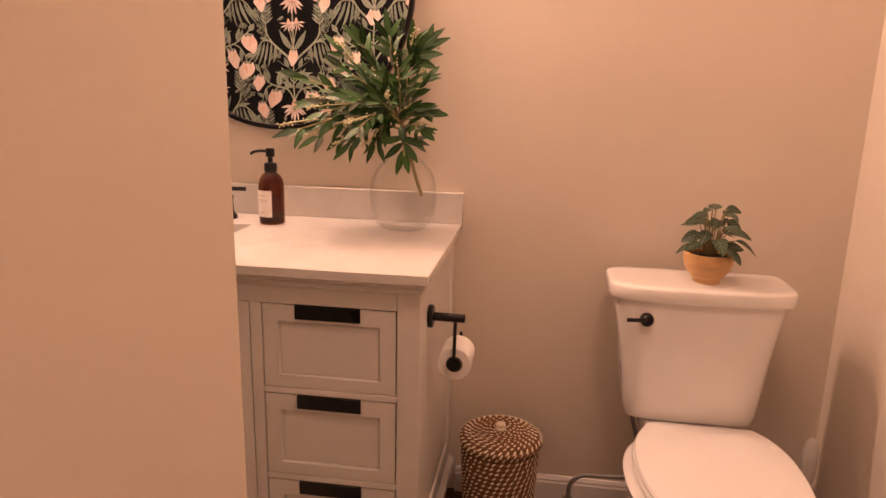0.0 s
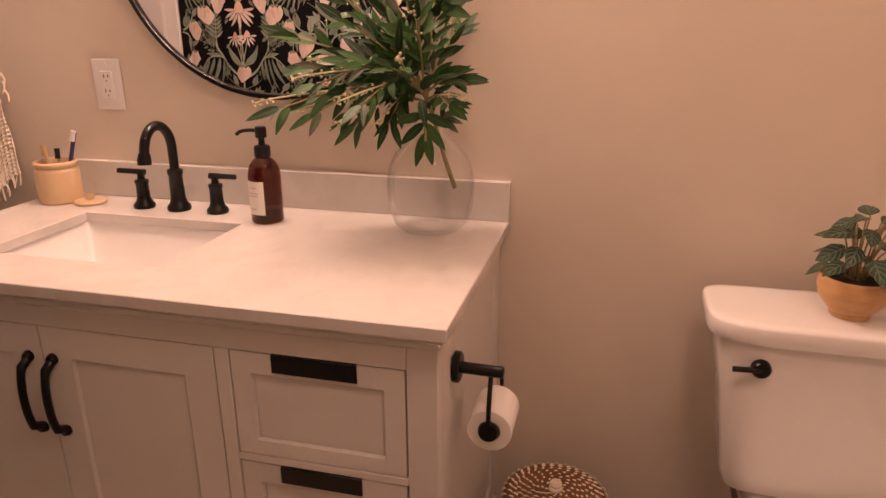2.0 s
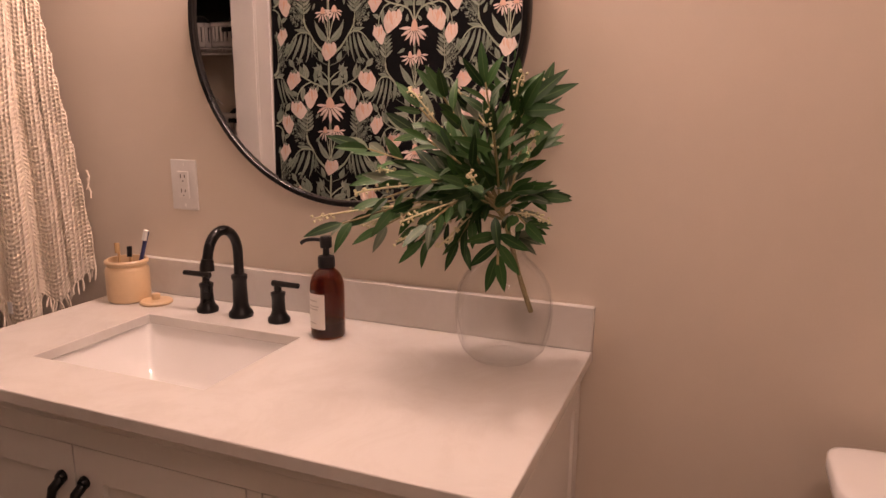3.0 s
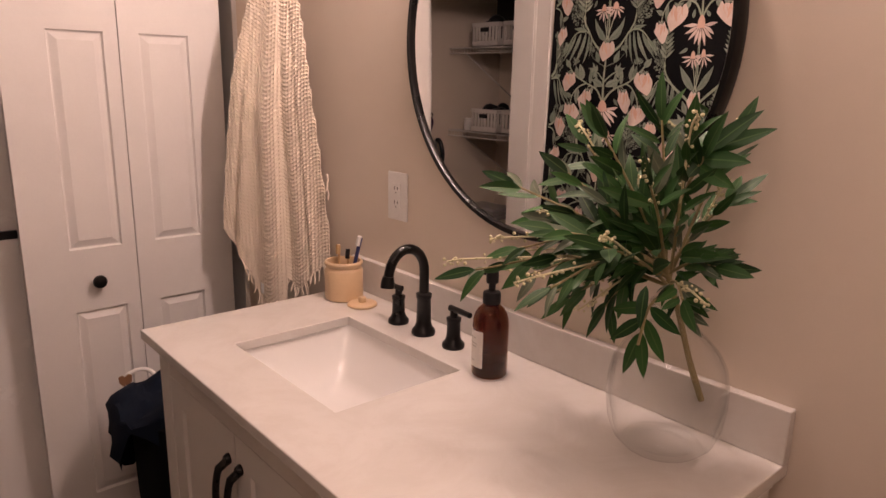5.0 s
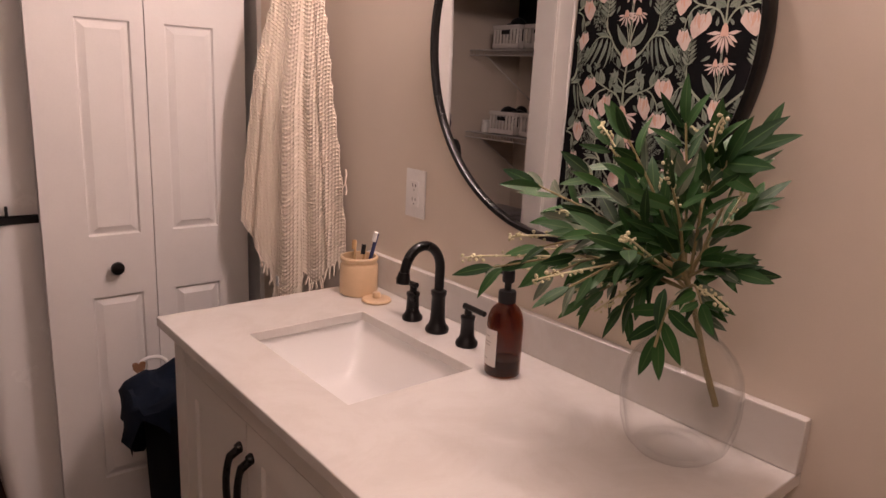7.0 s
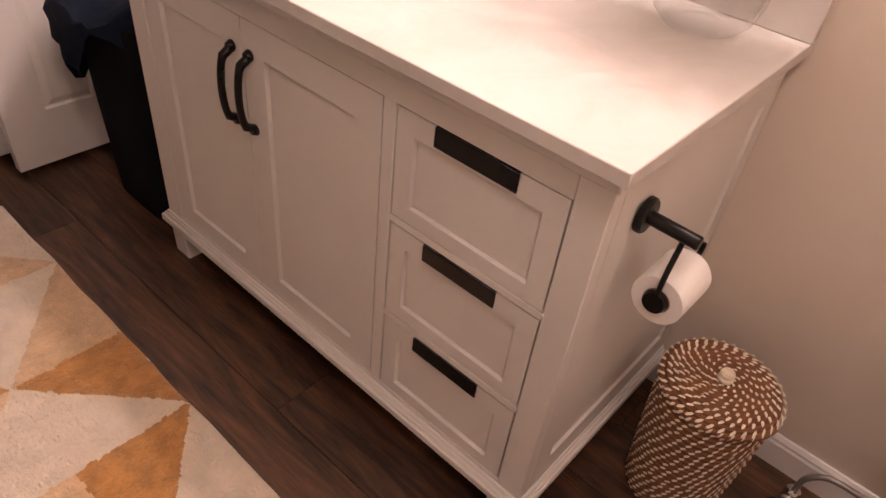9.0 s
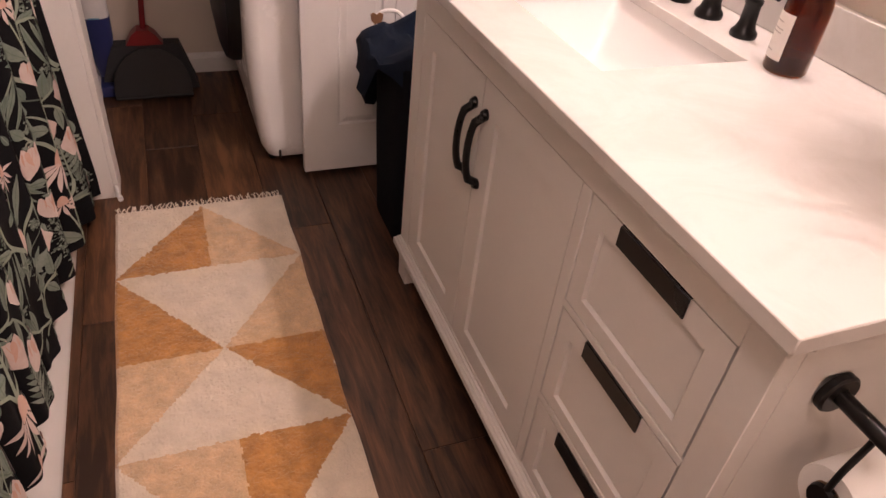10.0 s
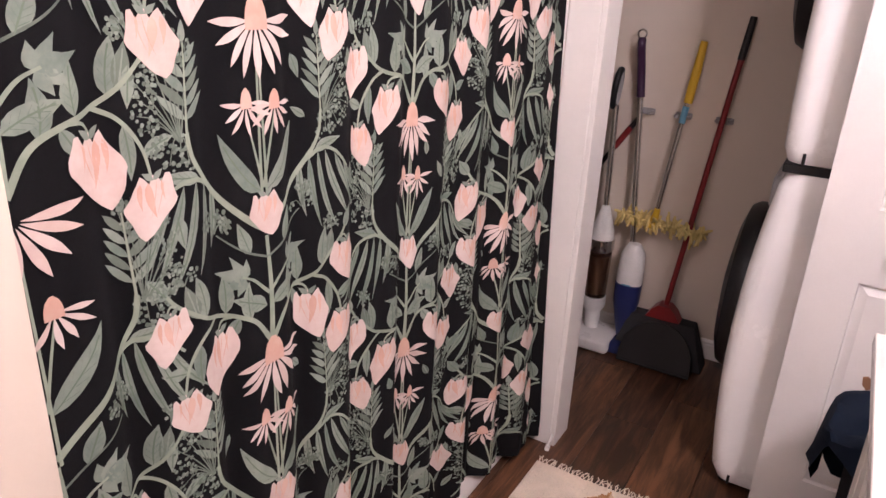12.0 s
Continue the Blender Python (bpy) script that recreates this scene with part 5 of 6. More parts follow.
brush = thing("toilet_brush", (1.000, -0.140, 0), "white toilet brush standing in its holder", "toilet brush")
part("holder", lathe([(0, 0), (0.048, 0), (0.052, 0.004), (0.054, 0.10), (0.052, 0.150), (0.047, 0.152), (0.045, 0.148), (0.045, 0.02), (0, 0.018)], 28, (1.000, -0.140, 0.004)), WHITEP, brush)
part("neck", tube([(1.000, -0.140, 0.03), (1.006, -0.142, 0.21)], 0.007, 12), BLACKP, brush, "black neck")
secs = [oval(1.006, -0.142, z, max(0.021 * s, 0.001), max(0.010 * s, 0.001), 2, 20) for z, s in ((0.206, 0.4), (0.215, 0.7), (0.24, 0.95), (0.28, 1.15), (0.325, 1.05), (0.352, 0.75), (0.362, 0.35), (0.365, 0.05))]
part("grip", loft(secs), WHITEP, brush)

pot = thing("potted_plant", (0.668, -0.182, 0.8045), "small striped-leaf plant in a round wooden pot on the tank lid", "potted plant")
PX, PY, PZ = 0.668, -0.182, 0.805
part("pot", lathe([(0, 0), (0.033, 0), (0.035, 0.003), (0.035, 0.010), (0.043, 0.018), (0.056, 0.035), (0.062, 0.055), (0.062, 0.074), (0.060, 0.078), (0.056, 0.078), (0.054, 0.072), (0.048, 0.04), (0, 0.03)], 40, (PX, PY, PZ)), WOODPOT, pot, "round turned wooden pot")
part("soil", lathe([(0.0535, 0.066), (0.03, 0.071), (0, 0.073)], 24, (PX, PY, PZ)), SOIL, pot)
rnd = random.Random(21)
lv, st = bmesh.new(), bmesh.new()
for k in range(27):
    a = 2.399 * k + 0.5
    up = 0.012 + 0.112 * (k / 27) ** 0.9
    rr = 0.060 * (1 - 0.6 * k / 27) * rnd.uniform(0.7, 1.05)
    tip = Vector((PX + 0.008 + rr * math.cos(a) * 1.0, PY + rr * math.sin(a) * 0.85, PZ + 0.075 + up))
    root_ = Vector((PX + 0.012 * math.cos(a), PY + 0.012 * math.sin(a), PZ + 0.068))
    tube(arc([root_, root_.lerp(tip, 0.5) + Vector((0, 0, 0.012)), tip], 3), 0.0016, 5, bm=st)
    way = Vector((math.cos(a), math.sin(a) - 0.15, rnd.uniform(-0.55, 0.45)))
    ln = rnd.uniform(0.046, 0.064) * (1.0 if k < 20 else 0.75)
    add_leaf(lv, tip, way, (rnd.uniform(-0.5, 0.5), rnd.uniform(-0.9, 0.1), 1.0), ln, ln * rnd.uniform(0.58, 0.74), rnd.uniform(0.1, 0.42), rnd.uniform(0.05, 0.35), 0.8, 7)
tagged(part("leaves", lv, FITT, pot, "dark green leaves with pale stripes"), kind="stuff")
part("stalk_cluster", st, STEM, pot)

# paper holder on the vanity's side
ph = thing("toilet_paper_holder", (-0.021, -0.462, 0.753), "black metal toilet paper holder on the cabinet side", "paper holder")
HX, HY, HZ = VX1, -0.460, 0.752
part("rosette", tube([(HX + 0.0005, HY, HZ), (HX + 0.009, HY, HZ), (HX + 0.012, HY, HZ)], [0.028, 0.028, 0.025], 28), BLACK, ph)
part("arm", tube([(HX + 0.010, HY, HZ), (HX + 0.086, HY, HZ - 0.001), (HX + 0.088, HY, HZ - 0.001)], [0.0105, 0.0105, 0.0085], 18), BLACK, ph)
RX, RZ = 0.044, 0.652
hang = arc([(RX, HY, HZ - 0.004), (RX - 0.001, HY - 0.004, HZ - 0.03), (RX, HY - 0.018, HZ - 0.062), (RX, HY - 0.022, RZ)], 6) + arc([(RX, HY - 0.020, RZ - 0.002), (RX, HY + 0.05, RZ + 0.002), (RX, HY + 0.112, RZ + 0.004), (RX, HY + 0.118, RZ + 0.022)], 5)
part("hook_bar", tube(hang, 0.0042, 10), BLACK, ph)
part("end_disc", tube([(RX, HY - 0.026, RZ - 0.010), (RX, HY - 0.020, RZ - 0.010)], [0.017, 0.019], 20), BLACK, ph)
roll = thing("toilet_paper_roll", (RX, HY + 0.04, RZ - 0.05), "white toilet paper roll on a black holder", "toilet paper")
rm = Matrix.Translation((RX, HY - 0.012, RZ - 0.014)) @ Euler((radians(-90), 0, 0)).to_matrix().to_4x4()
part("paper", placed(lathe([(0.0205, 0), (0.0395, 0), (0.0405, 0.002), (0.0405, 0.092), (0.0395, 0.094), (0.0205, 0.094), (0.0205, 0)], 44), rm), PAPER, roll)
part("core", placed(lathe([(0.0185, 0.0005), (0.0203, 0.0005), (0.0203, 0.0935), (0.0185, 0.0935), (0.0185, 0.0005)], 30), rm), CARD, roll, "brown cardboard core")

# coiled basket with a lid
bas = thing("lidded_basket", (0.151, -0.222, 0), "brown woven seagrass basket with white stitching and a lid", "basket")
KX, KY = 0.151, -0.222
coil, stitch = bmesh.new(), bmesh.new()
rnd = random.Random(8)


def ring_at(bm, r, z, tr, n=56):
    tube([(KX + r * math.cos(2 * math.pi * i / n), KY + r * math.sin(2 * math.pi * i / n), z) for i in range(n + 1)], tr, 7, bm=bm, caps=False)


def stitch_at(bm, r, z, tr, a, tilt, slope):
    """A short white thread over a coil, leaning along it."""
    c, s = math.cos(a), math.sin(a)
    o = Vector((c, s, 0)) * math.cos(slope) + Vector((0, 0, 1)) * math.sin(slope)
    along = Vector((-s, c, 0))
    across = o.cross(along)
    p = Vector((KX + r * c, KY + r * s, z)) + o * tr * 0.82
    d = (across * 0.75 + along * tilt).normalized()
    e = o.cross(d).normalized()
    ln, w, h = tr * 1.25, 0.0027, 0.0026
    v = [bm.verts.new(p + d * x * ln + e * y * w + o * hh) for x, y, hh in ((-1, 0, -0.0015), (-0.45, -1, 0.0), (-0.45, 1, 0.0), (0, 0, h), (0.45, -1, 0.0), (0.45, 1, 0.0), (1, 0, -0.0015))]
    for q in ((0, 1, 3), (0, 3, 2), (1, 4, 3), (3, 5, 2), (3, 4, 6), (3, 6, 5)):
        bm.faces.new([v[k] for k in q])


for k in range(22):
    t = k / 21
    z, r = 0.010 + 0.300 * t, 0.087 + 0.018 * t ** 0.8
    for i in range(36):
        stitch_at(stitch, r, z, 0.0078, 2 * math.pi * (i + 0.33 * k) / 36 + rnd.uniform(-0.03, 0.03), 0.75, 0.0)
turn = [k / 54 for k in range(54 * 22)]
tube([(KX + (0.087 + 0.018 * (t / 21) ** 0.8) * math.cos(2 * math.pi * t), KY + (0.087 + 0.018 * (t / 21) ** 0.8) * math.sin(2 * math.pi * t), 0.010 + 0.300 * t / 21) for t in turn], 0.0080, 7, bm=coil)
part("body", coil, SEAGRASS, bas, "coiled brown seagrass")
tagged(part("stitching", stitch, STITCH, bas, "white thread stitches"), kind="stuff")
coil, stitch = bmesh.new(), bmesh.new()
for k in range(10):
    r = 0.018 + 0.0102 * k
    z = 0.3385 - 0.0010 * max(k - 6, 0) ** 2
    cnt = max(int(r * 330), 8)
    for i in range(cnt):
        stitch_at(stitch, r, z, 0.0068, 2 * math.pi * i / cnt + 0.22 * k, 0.75, math.pi / 2 if k < 9 else 0.9)
turn = [k / 50 for k in range(50 * 10)]
tube([(KX + (0.012 + 0.0102 * t) * math.cos(2 * math.pi * t), KY + (0.012 + 0.0102 * t) * math.sin(2 * math.pi * t), 0.3385 - 0.0010 * max(t - 6, 0) ** 2) for t in turn], 0.0070, 7, bm=coil)
for i in range(38):
    stitch_at(stitch, 0.112, 0.324, 0.0068, 2 * math.pi * i / 38, 0.5, 0.2)
ld = part("lid", coil, SEAGRASS, bas, "spiral coiled lid")
tagged(part("lid_stitching", stitch, STITCH, ld), kind="stuff")
kb = bmesh.new()
for z, r in ((0.350, 0.014), (0.361, 0.012)):
    ring_at(kb, r * 0.6, z, 0.0072, 20)
lathe([(0.010, 0.343), (0.010, 0.366), (0, 0.368)], 16, (KX, KY, 0), bm=kb)
part("knob", kb, STITCH, ld, "pale knotted loop")

# ---------------------------------------------------------------- bifold door and laundry closet
DP, DQ = Vector((-1.760, -0.136, 0)), Vector((-1.760, -0.738, 0))
dd = (DP - DQ).normalized()
ang = math.degrees(math.atan2(dd.y, dd.x))
bif = thing("bifold_door", (-1.85, -0.4, 0.02), "white six-panel bifold door standing part open", "door")
W = (DP - DQ).length / 2
leaf_mat = Matrix.Translation(DQ + Vector((0, 0, 0.022))) @ Euler((0, 0, radians(ang))).to_matrix().to_4x4()
for k in range(2):
    w = W - 0.003
    x0 = 0.117 if k == 0 else 0.055
    pn = [(x0, x0 + 0.143, 1.662, 1.866), (x0, x0 + 0.143, 0.950, 1.558), (x0, x0 + 0.143, 0.172, 0.764)]
    lf = panelled(w, 1.925, 0.034, pn, [(0.005, -0.010), (0.005, 0.0), (0.027, 0.009), (0.002, 0.0)])
    lf = part("leaf", placed(lf, leaf_mat @ Matrix.Translation((k * W + 0.0015, 0, 0))), DOORP, bif, "white moulded panel leaf", shade=False)
    if k == 0:
        kn = lathe([(0, 0), (0.010, 0), (0.010, 0.012), (0.017, 0.016), (0.020, 0.024), (0.018, 0.031), (0.010, 0.034), (0, 0.0345)], 24)
        kp = DQ + dd * 0.185 + Vector((0, 0, 0.875))
        part("door_knob", placed(kn, Matrix.Translation(kp) @ Euler((0, 0, radians(ang))).to_matrix().to_4x4() @ Euler((radians(90), 0, 0)).to_matrix().to_4x4()), BLACK, lf, "round black knob")


def machine(name, z0, z1, label, bow):
    """A front loader whose bowed front faces along the closet, its plain side towards the room."""
    m = thing(name, (-2.25, -0.53, z0), label, "laundry machine")
    low = z0 + (0.030 if z0 < 0.1 else 0.010)
    secs_ = []
    for k in range(25):
        w_ = 2 * k / 24 - 1
        z = low + (z1 - low) * k / 24
        e = 0.012 * max(abs(w_) - 0.96, 0) / 0.04
        yf = -(0.850 + bow * (1 - w_ * w_) - 0.006 * w_) + e
        xs_, xb, yb = -1.858 - e, -2.600 + e, -0.175 - e
        ring = [(xb, yb, z), (xs_ - 0.010, yb, z), (xs_, yb - 0.010, z)]
        ring += [(xs_ - 0.045 * (1 - math.cos(a)), yf + 0.045 * (1 - math.sin(a)), z) for a in [math.pi / 2 * q / 6 for q in range(7)]]
        ring += [(xb, yf, z)]
        secs_.append(ring)
    part("cabinet", loft(secs_), APPL, m, "white enamel cabinet")
    zc = z0 + 0.545
    dr = lathe([(0.275, 0.0), (0.275, 0.026), (0.262, 0.046), (0.215, 0.060), (0.12, 0.072), (0, 0.076)], 44)
    dr = part("round_door", placed(dr, Matrix.Translation((-2.215, -0.850 - bow * 0.9, zc)) @ Euler((radians(90), 0, 0)).to_matrix().to_4x4()), BLACKP, m, "black bulging round door")
    part("door_latch", box(-2.50, -2.475, -0.935, -0.895, zc - 0.03, zc + 0.03, 0.006, 2), CHROME, dr, "chrome latch")
    part("control_strip", box(-2.56, -1.93, -0.868, -0.845, z1 - 0.115, z1 - 0.030, 0.006, 2), GREYP, m, "grey control strip")
    for y in (-0.82, -0.22):
        for x in (-1.92, -2.55):
            part("foot", tube([(x, y, z0), (x, y, z0 + 0.032)], 0.018, 14), BLACKP, m)
    part("handle_notch", box(-1.866, -1.8565, -0.808, -0.800, low, low + 0.030, 0.002, 1), BLACKP, m, "dark panel notch")
    return m


machine("washing_machine", 0.0, 1.004, "white washing machine beneath a stacked dryer", 0.040)
machine("tumble_dryer", 1.019, 1.90, "white tumble dryer stacked on the washer", 0.014)
b = box(-2.58, -1.864, -0.848, -0.20, 1.0042, 1.0268, 0.002, 1)
single("stacking_kit", b, BLACKP, "black stacking bracket between the laundry machines", "bracket")

# hamper with clothes beside the vanity
hp = thing("laundry_hamper", (-1.42, -0.36, 0), "dark hamper with navy clothes over its rim", "laundry hamper")
secs = [oval(-1.425, -0.375, z, hx, hy, 5, 48) for z, hx, hy in ((0.0, 0.15, 0.17), (0.01, 0.155, 0.175), (0.3, 0.165, 0.185), (0.58, 0.172, 0.19), (0.585, 0.165, 0.183), (0.3, 0.155, 0.175), (0.02, 0.145, 0.165))]
part("hamper_body", loft(secs), HAMPER, hp, "black fabric sides")
part("lining", loft([oval(-1.425, -0.375, z, hx, hy, 5, 48) for z, hx, hy in ((0.50, 0.155, 0.173), (0.578, 0.160, 0.178), (0.582, 0.154, 0.172), (0.50, 0.150, 0.168))]), WHITEP, hp, "white cloth lining")
hb = tube(arc([(-1.530, -0.555, 0.565), (-1.592, -0.548, 0.612), (-1.600, -0.520, 0.632), (-1.580, -0.480, 0.628), (-1.520, -0.460, 0.575)], 5), 0.0065, 8)
part("handle", hb, WHITEP, hp, "white carrying loop")
heart = ((0, -0.026), (0.016, -0.008), (0.018, 0.010), (0.008, 0.014), (0, 0.008), (-0.008, 0.014), (-0.018, 0.010), (-0.016, -0.008))
part("leather_tag", loft([[(-1.580 + dx, -0.552 + y, 0.622 + z) for y, z in heart] for dx in (0.0, 0.005)]), LEATHER, hp, "brown leather tag")
clothes = bmesh.new()
nn, mm = 40, 30
rows = []
for i in range(nn + 1):
    col = []
    for j in range(mm + 1):
        a, r = 2 * math.pi * i / nn, j / mm
        lean = max(math.cos(a - 3.85), 0)
        R = 0.02 + (0.185 + 0.045 * lean) * min(r * 1.25, 1) + 0.014 * math.sin(5 * a + 1) * r
        x, y = -1.425 + R * math.cos(a) * 0.95, -0.385 + R * math.sin(a) * 1.05
        z = 0.655 + 0.045 * math.sin(3 * a + 2) * (1 - r) - 0.035 * r - 0.055 * lean * r + 0.05 * math.exp(-((x + 1.33) ** 2 + (y + 0.42) ** 2) / 0.006)
        if r > 0.78:
            z -= (r - 0.78) / 0.22 * (0.10 + 0.05 * lean + 0.05 * math.sin(2 * a + 0.6) + 0.05 * math.sin(7 * a))
        n3 = noise.noise(Vector((x * 14, y * 14, z * 9))) + 0.5 * noise.noise(Vector((x * 33, y * 33, z * 20)))
        col.append(clothes.verts.new((x + 0.022 * n3, y + 0.022 * n3, z + 0.034 * n3)))
    rows.append(col)
for i in range(nn):
    for j in range(mm):
        clothes.faces.new((rows[i][j], rows[(i + 1)][j], rows[i + 1][j + 1], rows[i][j + 1]))
cl = single("clothes", clothes, DENIM, "crumpled navy clothes draped over the hamper", "clothes")

# brooms and cleaners on the closet's back wall
BW = CLX


def clip(y, z):
    c = thing("wall_clip", (BW, y, z), "grey sprung broom clip on the closet wall", "wall clip", "broom clips")
    part("bracket", box(BW + 0.0005, BW + 0.012, y - 0.032, y + 0.032, z - 0.012, z + 0.012, 0.003, 2), GREYP, c)
    for s in (-1, 1):
        part("jaw", tube([(BW + 0.010, y + s * 0.026, z), (BW + 0.04, y + s * 0.024, z), (BW + 0.055, y + s * 0.016, z)], 0.007, 8), GREYP, c)


for y in (-1.425, -1.283, -1.132):
    clip(y, 0.985)


def pole(name, pts, r, m, parent, label=""):
    return part(name, tube(pts, r, 12), m, parent, label)


sm = thing("steam_mop", (-2.60, -1.37, 0), "white and blue floor mop with a purple handle", "mop")
q0, q1 = Vector((BW + 0.10, -1.375, 0.42)), Vector((BW + 0.045, -1.448, 1.04))
pole("pole", [q0, q1], 0.011, CHROME, sm, "silver pole")
pole("grip", arc([q1, q1 + Vector((0.0, -0.012, 0.10)), q1 + Vector((0.03, -0.016, 0.19)), q1 + Vector((0.02, -0.02, 0.215))], 4), 0.0155, PURPLE, sm, "purple handle")
ring = [(q1.x + 0.02 + 0.0, q1.y - 0.022 + 0.016 * math.cos(a), q1.z + 0.235 + 0.016 * math.sin(a)) for a in [2 * math.pi * i / 16 for i in range(17)]]
part("hanging_loop", tube(ring, 0.004, 6, caps=False), CHROME, sm)
bd = loft([oval(BW + 0.115, -1.365, z, hx, hy, 2.6, 28) for z, hx, hy in ((0.30, 0.045, 0.052), (0.36, 0.046, 0.052), (0.43, 0.040, 0.046), (0.47, 0.022, 0.024))])
part("white_housing", bd, WHITEP, sm, "white housing")
bd = loft([oval(BW + 0.12, -1.365, z, hx, hy, 2.6, 28) for z, hx, hy in ((0.06, 0.018, 0.020), (0.12, 0.030, 0.034), (0.22, 0.044, 0.052), (0.30, 0.046, 0.054))])
part("blue_tank", bd, BLUEP, sm, "dark blue tank")
part("badge", box(BW + 0.160, BW + 0.164, -1.385, -1.345, 0.285, 0.305, 0.002, 1), BLUEL, sm, "pale blue badge")
part("foot_plate", box(BW + 0.05, BW + 0.21, -1.52, -1.24, 0.004, 0.05, 0.012, 2), BLUEP, sm, "dark blue mop foot")

mp_ = thing("dust_mop", (BW + 0.06, -1.27, 0.55), "yellow fringed dust mop hanging on the closet wall", "mop")
m0, m1 = Vector((BW + 0.09, -1.310, 0.575)), Vector((BW + 0.045, -1.268, 1.06))
pole("pole", [m0, m1], 0.009, CHROME, mp_, "silver pole")
pole("collar", [m0.lerp(m1, 0.80), m0.lerp(m1, 0.93)], 0.0125, BLUEL, mp_, "light blue collar")
pole("grip", [m1 + Vector((0, 0, -0.02)), m1 + Vector((-0.002, 0.012, 0.10)), m1 + Vector((-0.002, 0.022, 0.205))], [0.017, 0.0165, 0.013], YELLOW, mp_, "yellow grip")
pole("socket", [m0 + Vector((0, -0.004, -0.03)), m0 + Vector((0, 0.005, 0.05))], [0.02, 0.012], YELLOW, mp_, "yellow socket")
rnd = random.Random(4)
fl = bmesh.new()
for k in range(260):
    t = rnd.uniform(-1, 1)
    c = Vector((BW + 0.085 + rnd.uniform(-0.02, 0.02), -1.285 + 0.165 * t, 0.570 - 0.012 * t))
    q = c + Vector((rnd.gauss(0, 0.018), rnd.gauss(0, 0.014), rnd.gauss(-0.012, 0.022)))
    tube([c, c.lerp(q, 0.6), q], [0.006, 0.007, 0.004], 5, bm=fl)
tagged(part("fringe", fl, YELLOWF, mp_, "pale yellow looped fringe"), kind="stuff")

brm = thing("broom", (BW + 0.10, -1.17, 0), "broom with a red pole, resting on a grey dustpan", "broom")
p0, p1 = Vector((BW + 0.115, -1.205, 0.22)), Vector((BW + 0.045, -1.095, 1.36))
pole("pole", [p0, p0.lerp(p1, 0.88)], 0.011, RED, brm, "dark red pole")
pole("grip", [p0.lerp(p1, 0.87), p1], [0.0135, 0.012], BLACKP, brm, "black grip")
bh = loft([[(BW + 0.115 + x, -1.205 + y * hy, z) for x, y in ((-0.03, -1), (0.03, -1), (0.035, 0), (0.03, 1), (-0.03, 1), (-0.035, 0))] for z, hy in ((0.245, 0.022), (0.225, 0.045), (0.20, 0.06), (0.185, 0.07))])
part("broom_head", bh, RED, brm, "dark red head")
bh = loft([[(BW + 0.115 + x * k, -1.205 + y * hy, z) for x, y in ((-0.035, -1), (0.035, -1), (0.04, 0), (0.035, 1), (-0.035, 1), (-0.04, 0))] for z, hy, k in ((0.187, 0.128, 0.9), (0.10, 0.155, 1.2), (0.006, 0.185, 1.5))])
part("bristles", bh, BRISTLE, brm, "dark grey bristles")
dp = thing("dustpan", (BW + 0.22, -1.2, 0), "dark grey dustpan clipped to the broom", "dustpan")
fan = []
for x, zk in ((BW + 0.172, 1.0), (BW + 0.18, 1.0)):
    ringp = []
    for k in range(25):
        a = math.pi * k / 24
        ringp.append((x + 0.06 * (1 - math.sin(a)), -1.195 - 0.145 * math.cos(a), 0.012 + 0.175 * math.sin(a) ** 0.75))
    fan.append(ringp)
part("pan", loft(fan), BLACKP, dp, "dark grey plastic pan")
part("lip", tube([(BW + 0.236, -1.338, 0.012), (BW + 0.236, -1.052, 0.012)], 0.008, 8), BLACKP, dp)

vac = thing("upright_vacuum", (-2.55, -1.52, 0), "white and silver cordless vacuum standing by the closet wall", "vacuum cleaner")
VXc, VYc = -2.545, -1.500
part("floor_head", box(VXc - 0.10, VXc + 0.10, VYc - 0.12, VYc + 0.115, 0.004, 0.06, 0.016, 3), WHITEP, vac, "white floor head")
part("neck", tube([(VXc - 0.03, VYc, 0.05), (VXc - 0.04, VYc - 0.005, 0.17)], [0.03, 0.035], 16), WHITEP, vac)
part("dust_bin", lathe([(0, 0.20), (0.045, 0.20), (0.048, 0.21), (0.050, 0.40), (0.044, 0.405), (0, 0.406)], 28, (VXc - 0.045, VYc - 0.008, 0)), SMOKE, vac, "smoky clear dust bin")
part("filter", lathe([(0, 0.21), (0.020, 0.21), (0.028, 0.38), (0, 0.385)], 18, (VXc - 0.045, VYc - 0.008, 0)), CARD, vac)
part("lower_body", lathe([(0, 0.14), (0.045, 0.142), (0.052, 0.16), (0.050, 0.198), (0, 0.2)], 28, (VXc - 0.045, VYc - 0.008, 0)), WHITEP, vac)
part("motor", lathe([(0, 0.406), (0.050, 0.407), (0.055, 0.42), (0.052, 0.46), (0, 0.462)], 28, (VXc - 0.045, VYc - 0.008, 0)), CHROME, vac, "silver motor band")
part("upper_body", lathe([(0.050, 0.46), (0.046, 0.50), (0.028, 0.56), (0.016, 0.60), (0, 0.602)], 28, (VXc - 0.045, VYc - 0.008, 0)), WHITEP, vac)
part("wand", tube([(VXc - 0.05, VYc - 0.01, 0.58), (VXc - 0.085, VYc - 0.035, 1.00)], 0.012, 14), CHROME, vac, "silver wand")
loop = [(VXc - 0.088 + 0.034 * math.cos(a), VYc - 0.040 + 0.006 * math.sin(a), 1.065 + 0.072 * math.sin(a)) for a in [2 * math.pi * i / 28 for i in range(29)]]
part("handle", tube(loop, 0.0105, 10, caps=False), GREYP, vac, "grey looped handle")
part("grip", tube([q for q in loop[-9:] + loop[1:9]], 0.0125, 10), BLACKP, vac, "black grip")

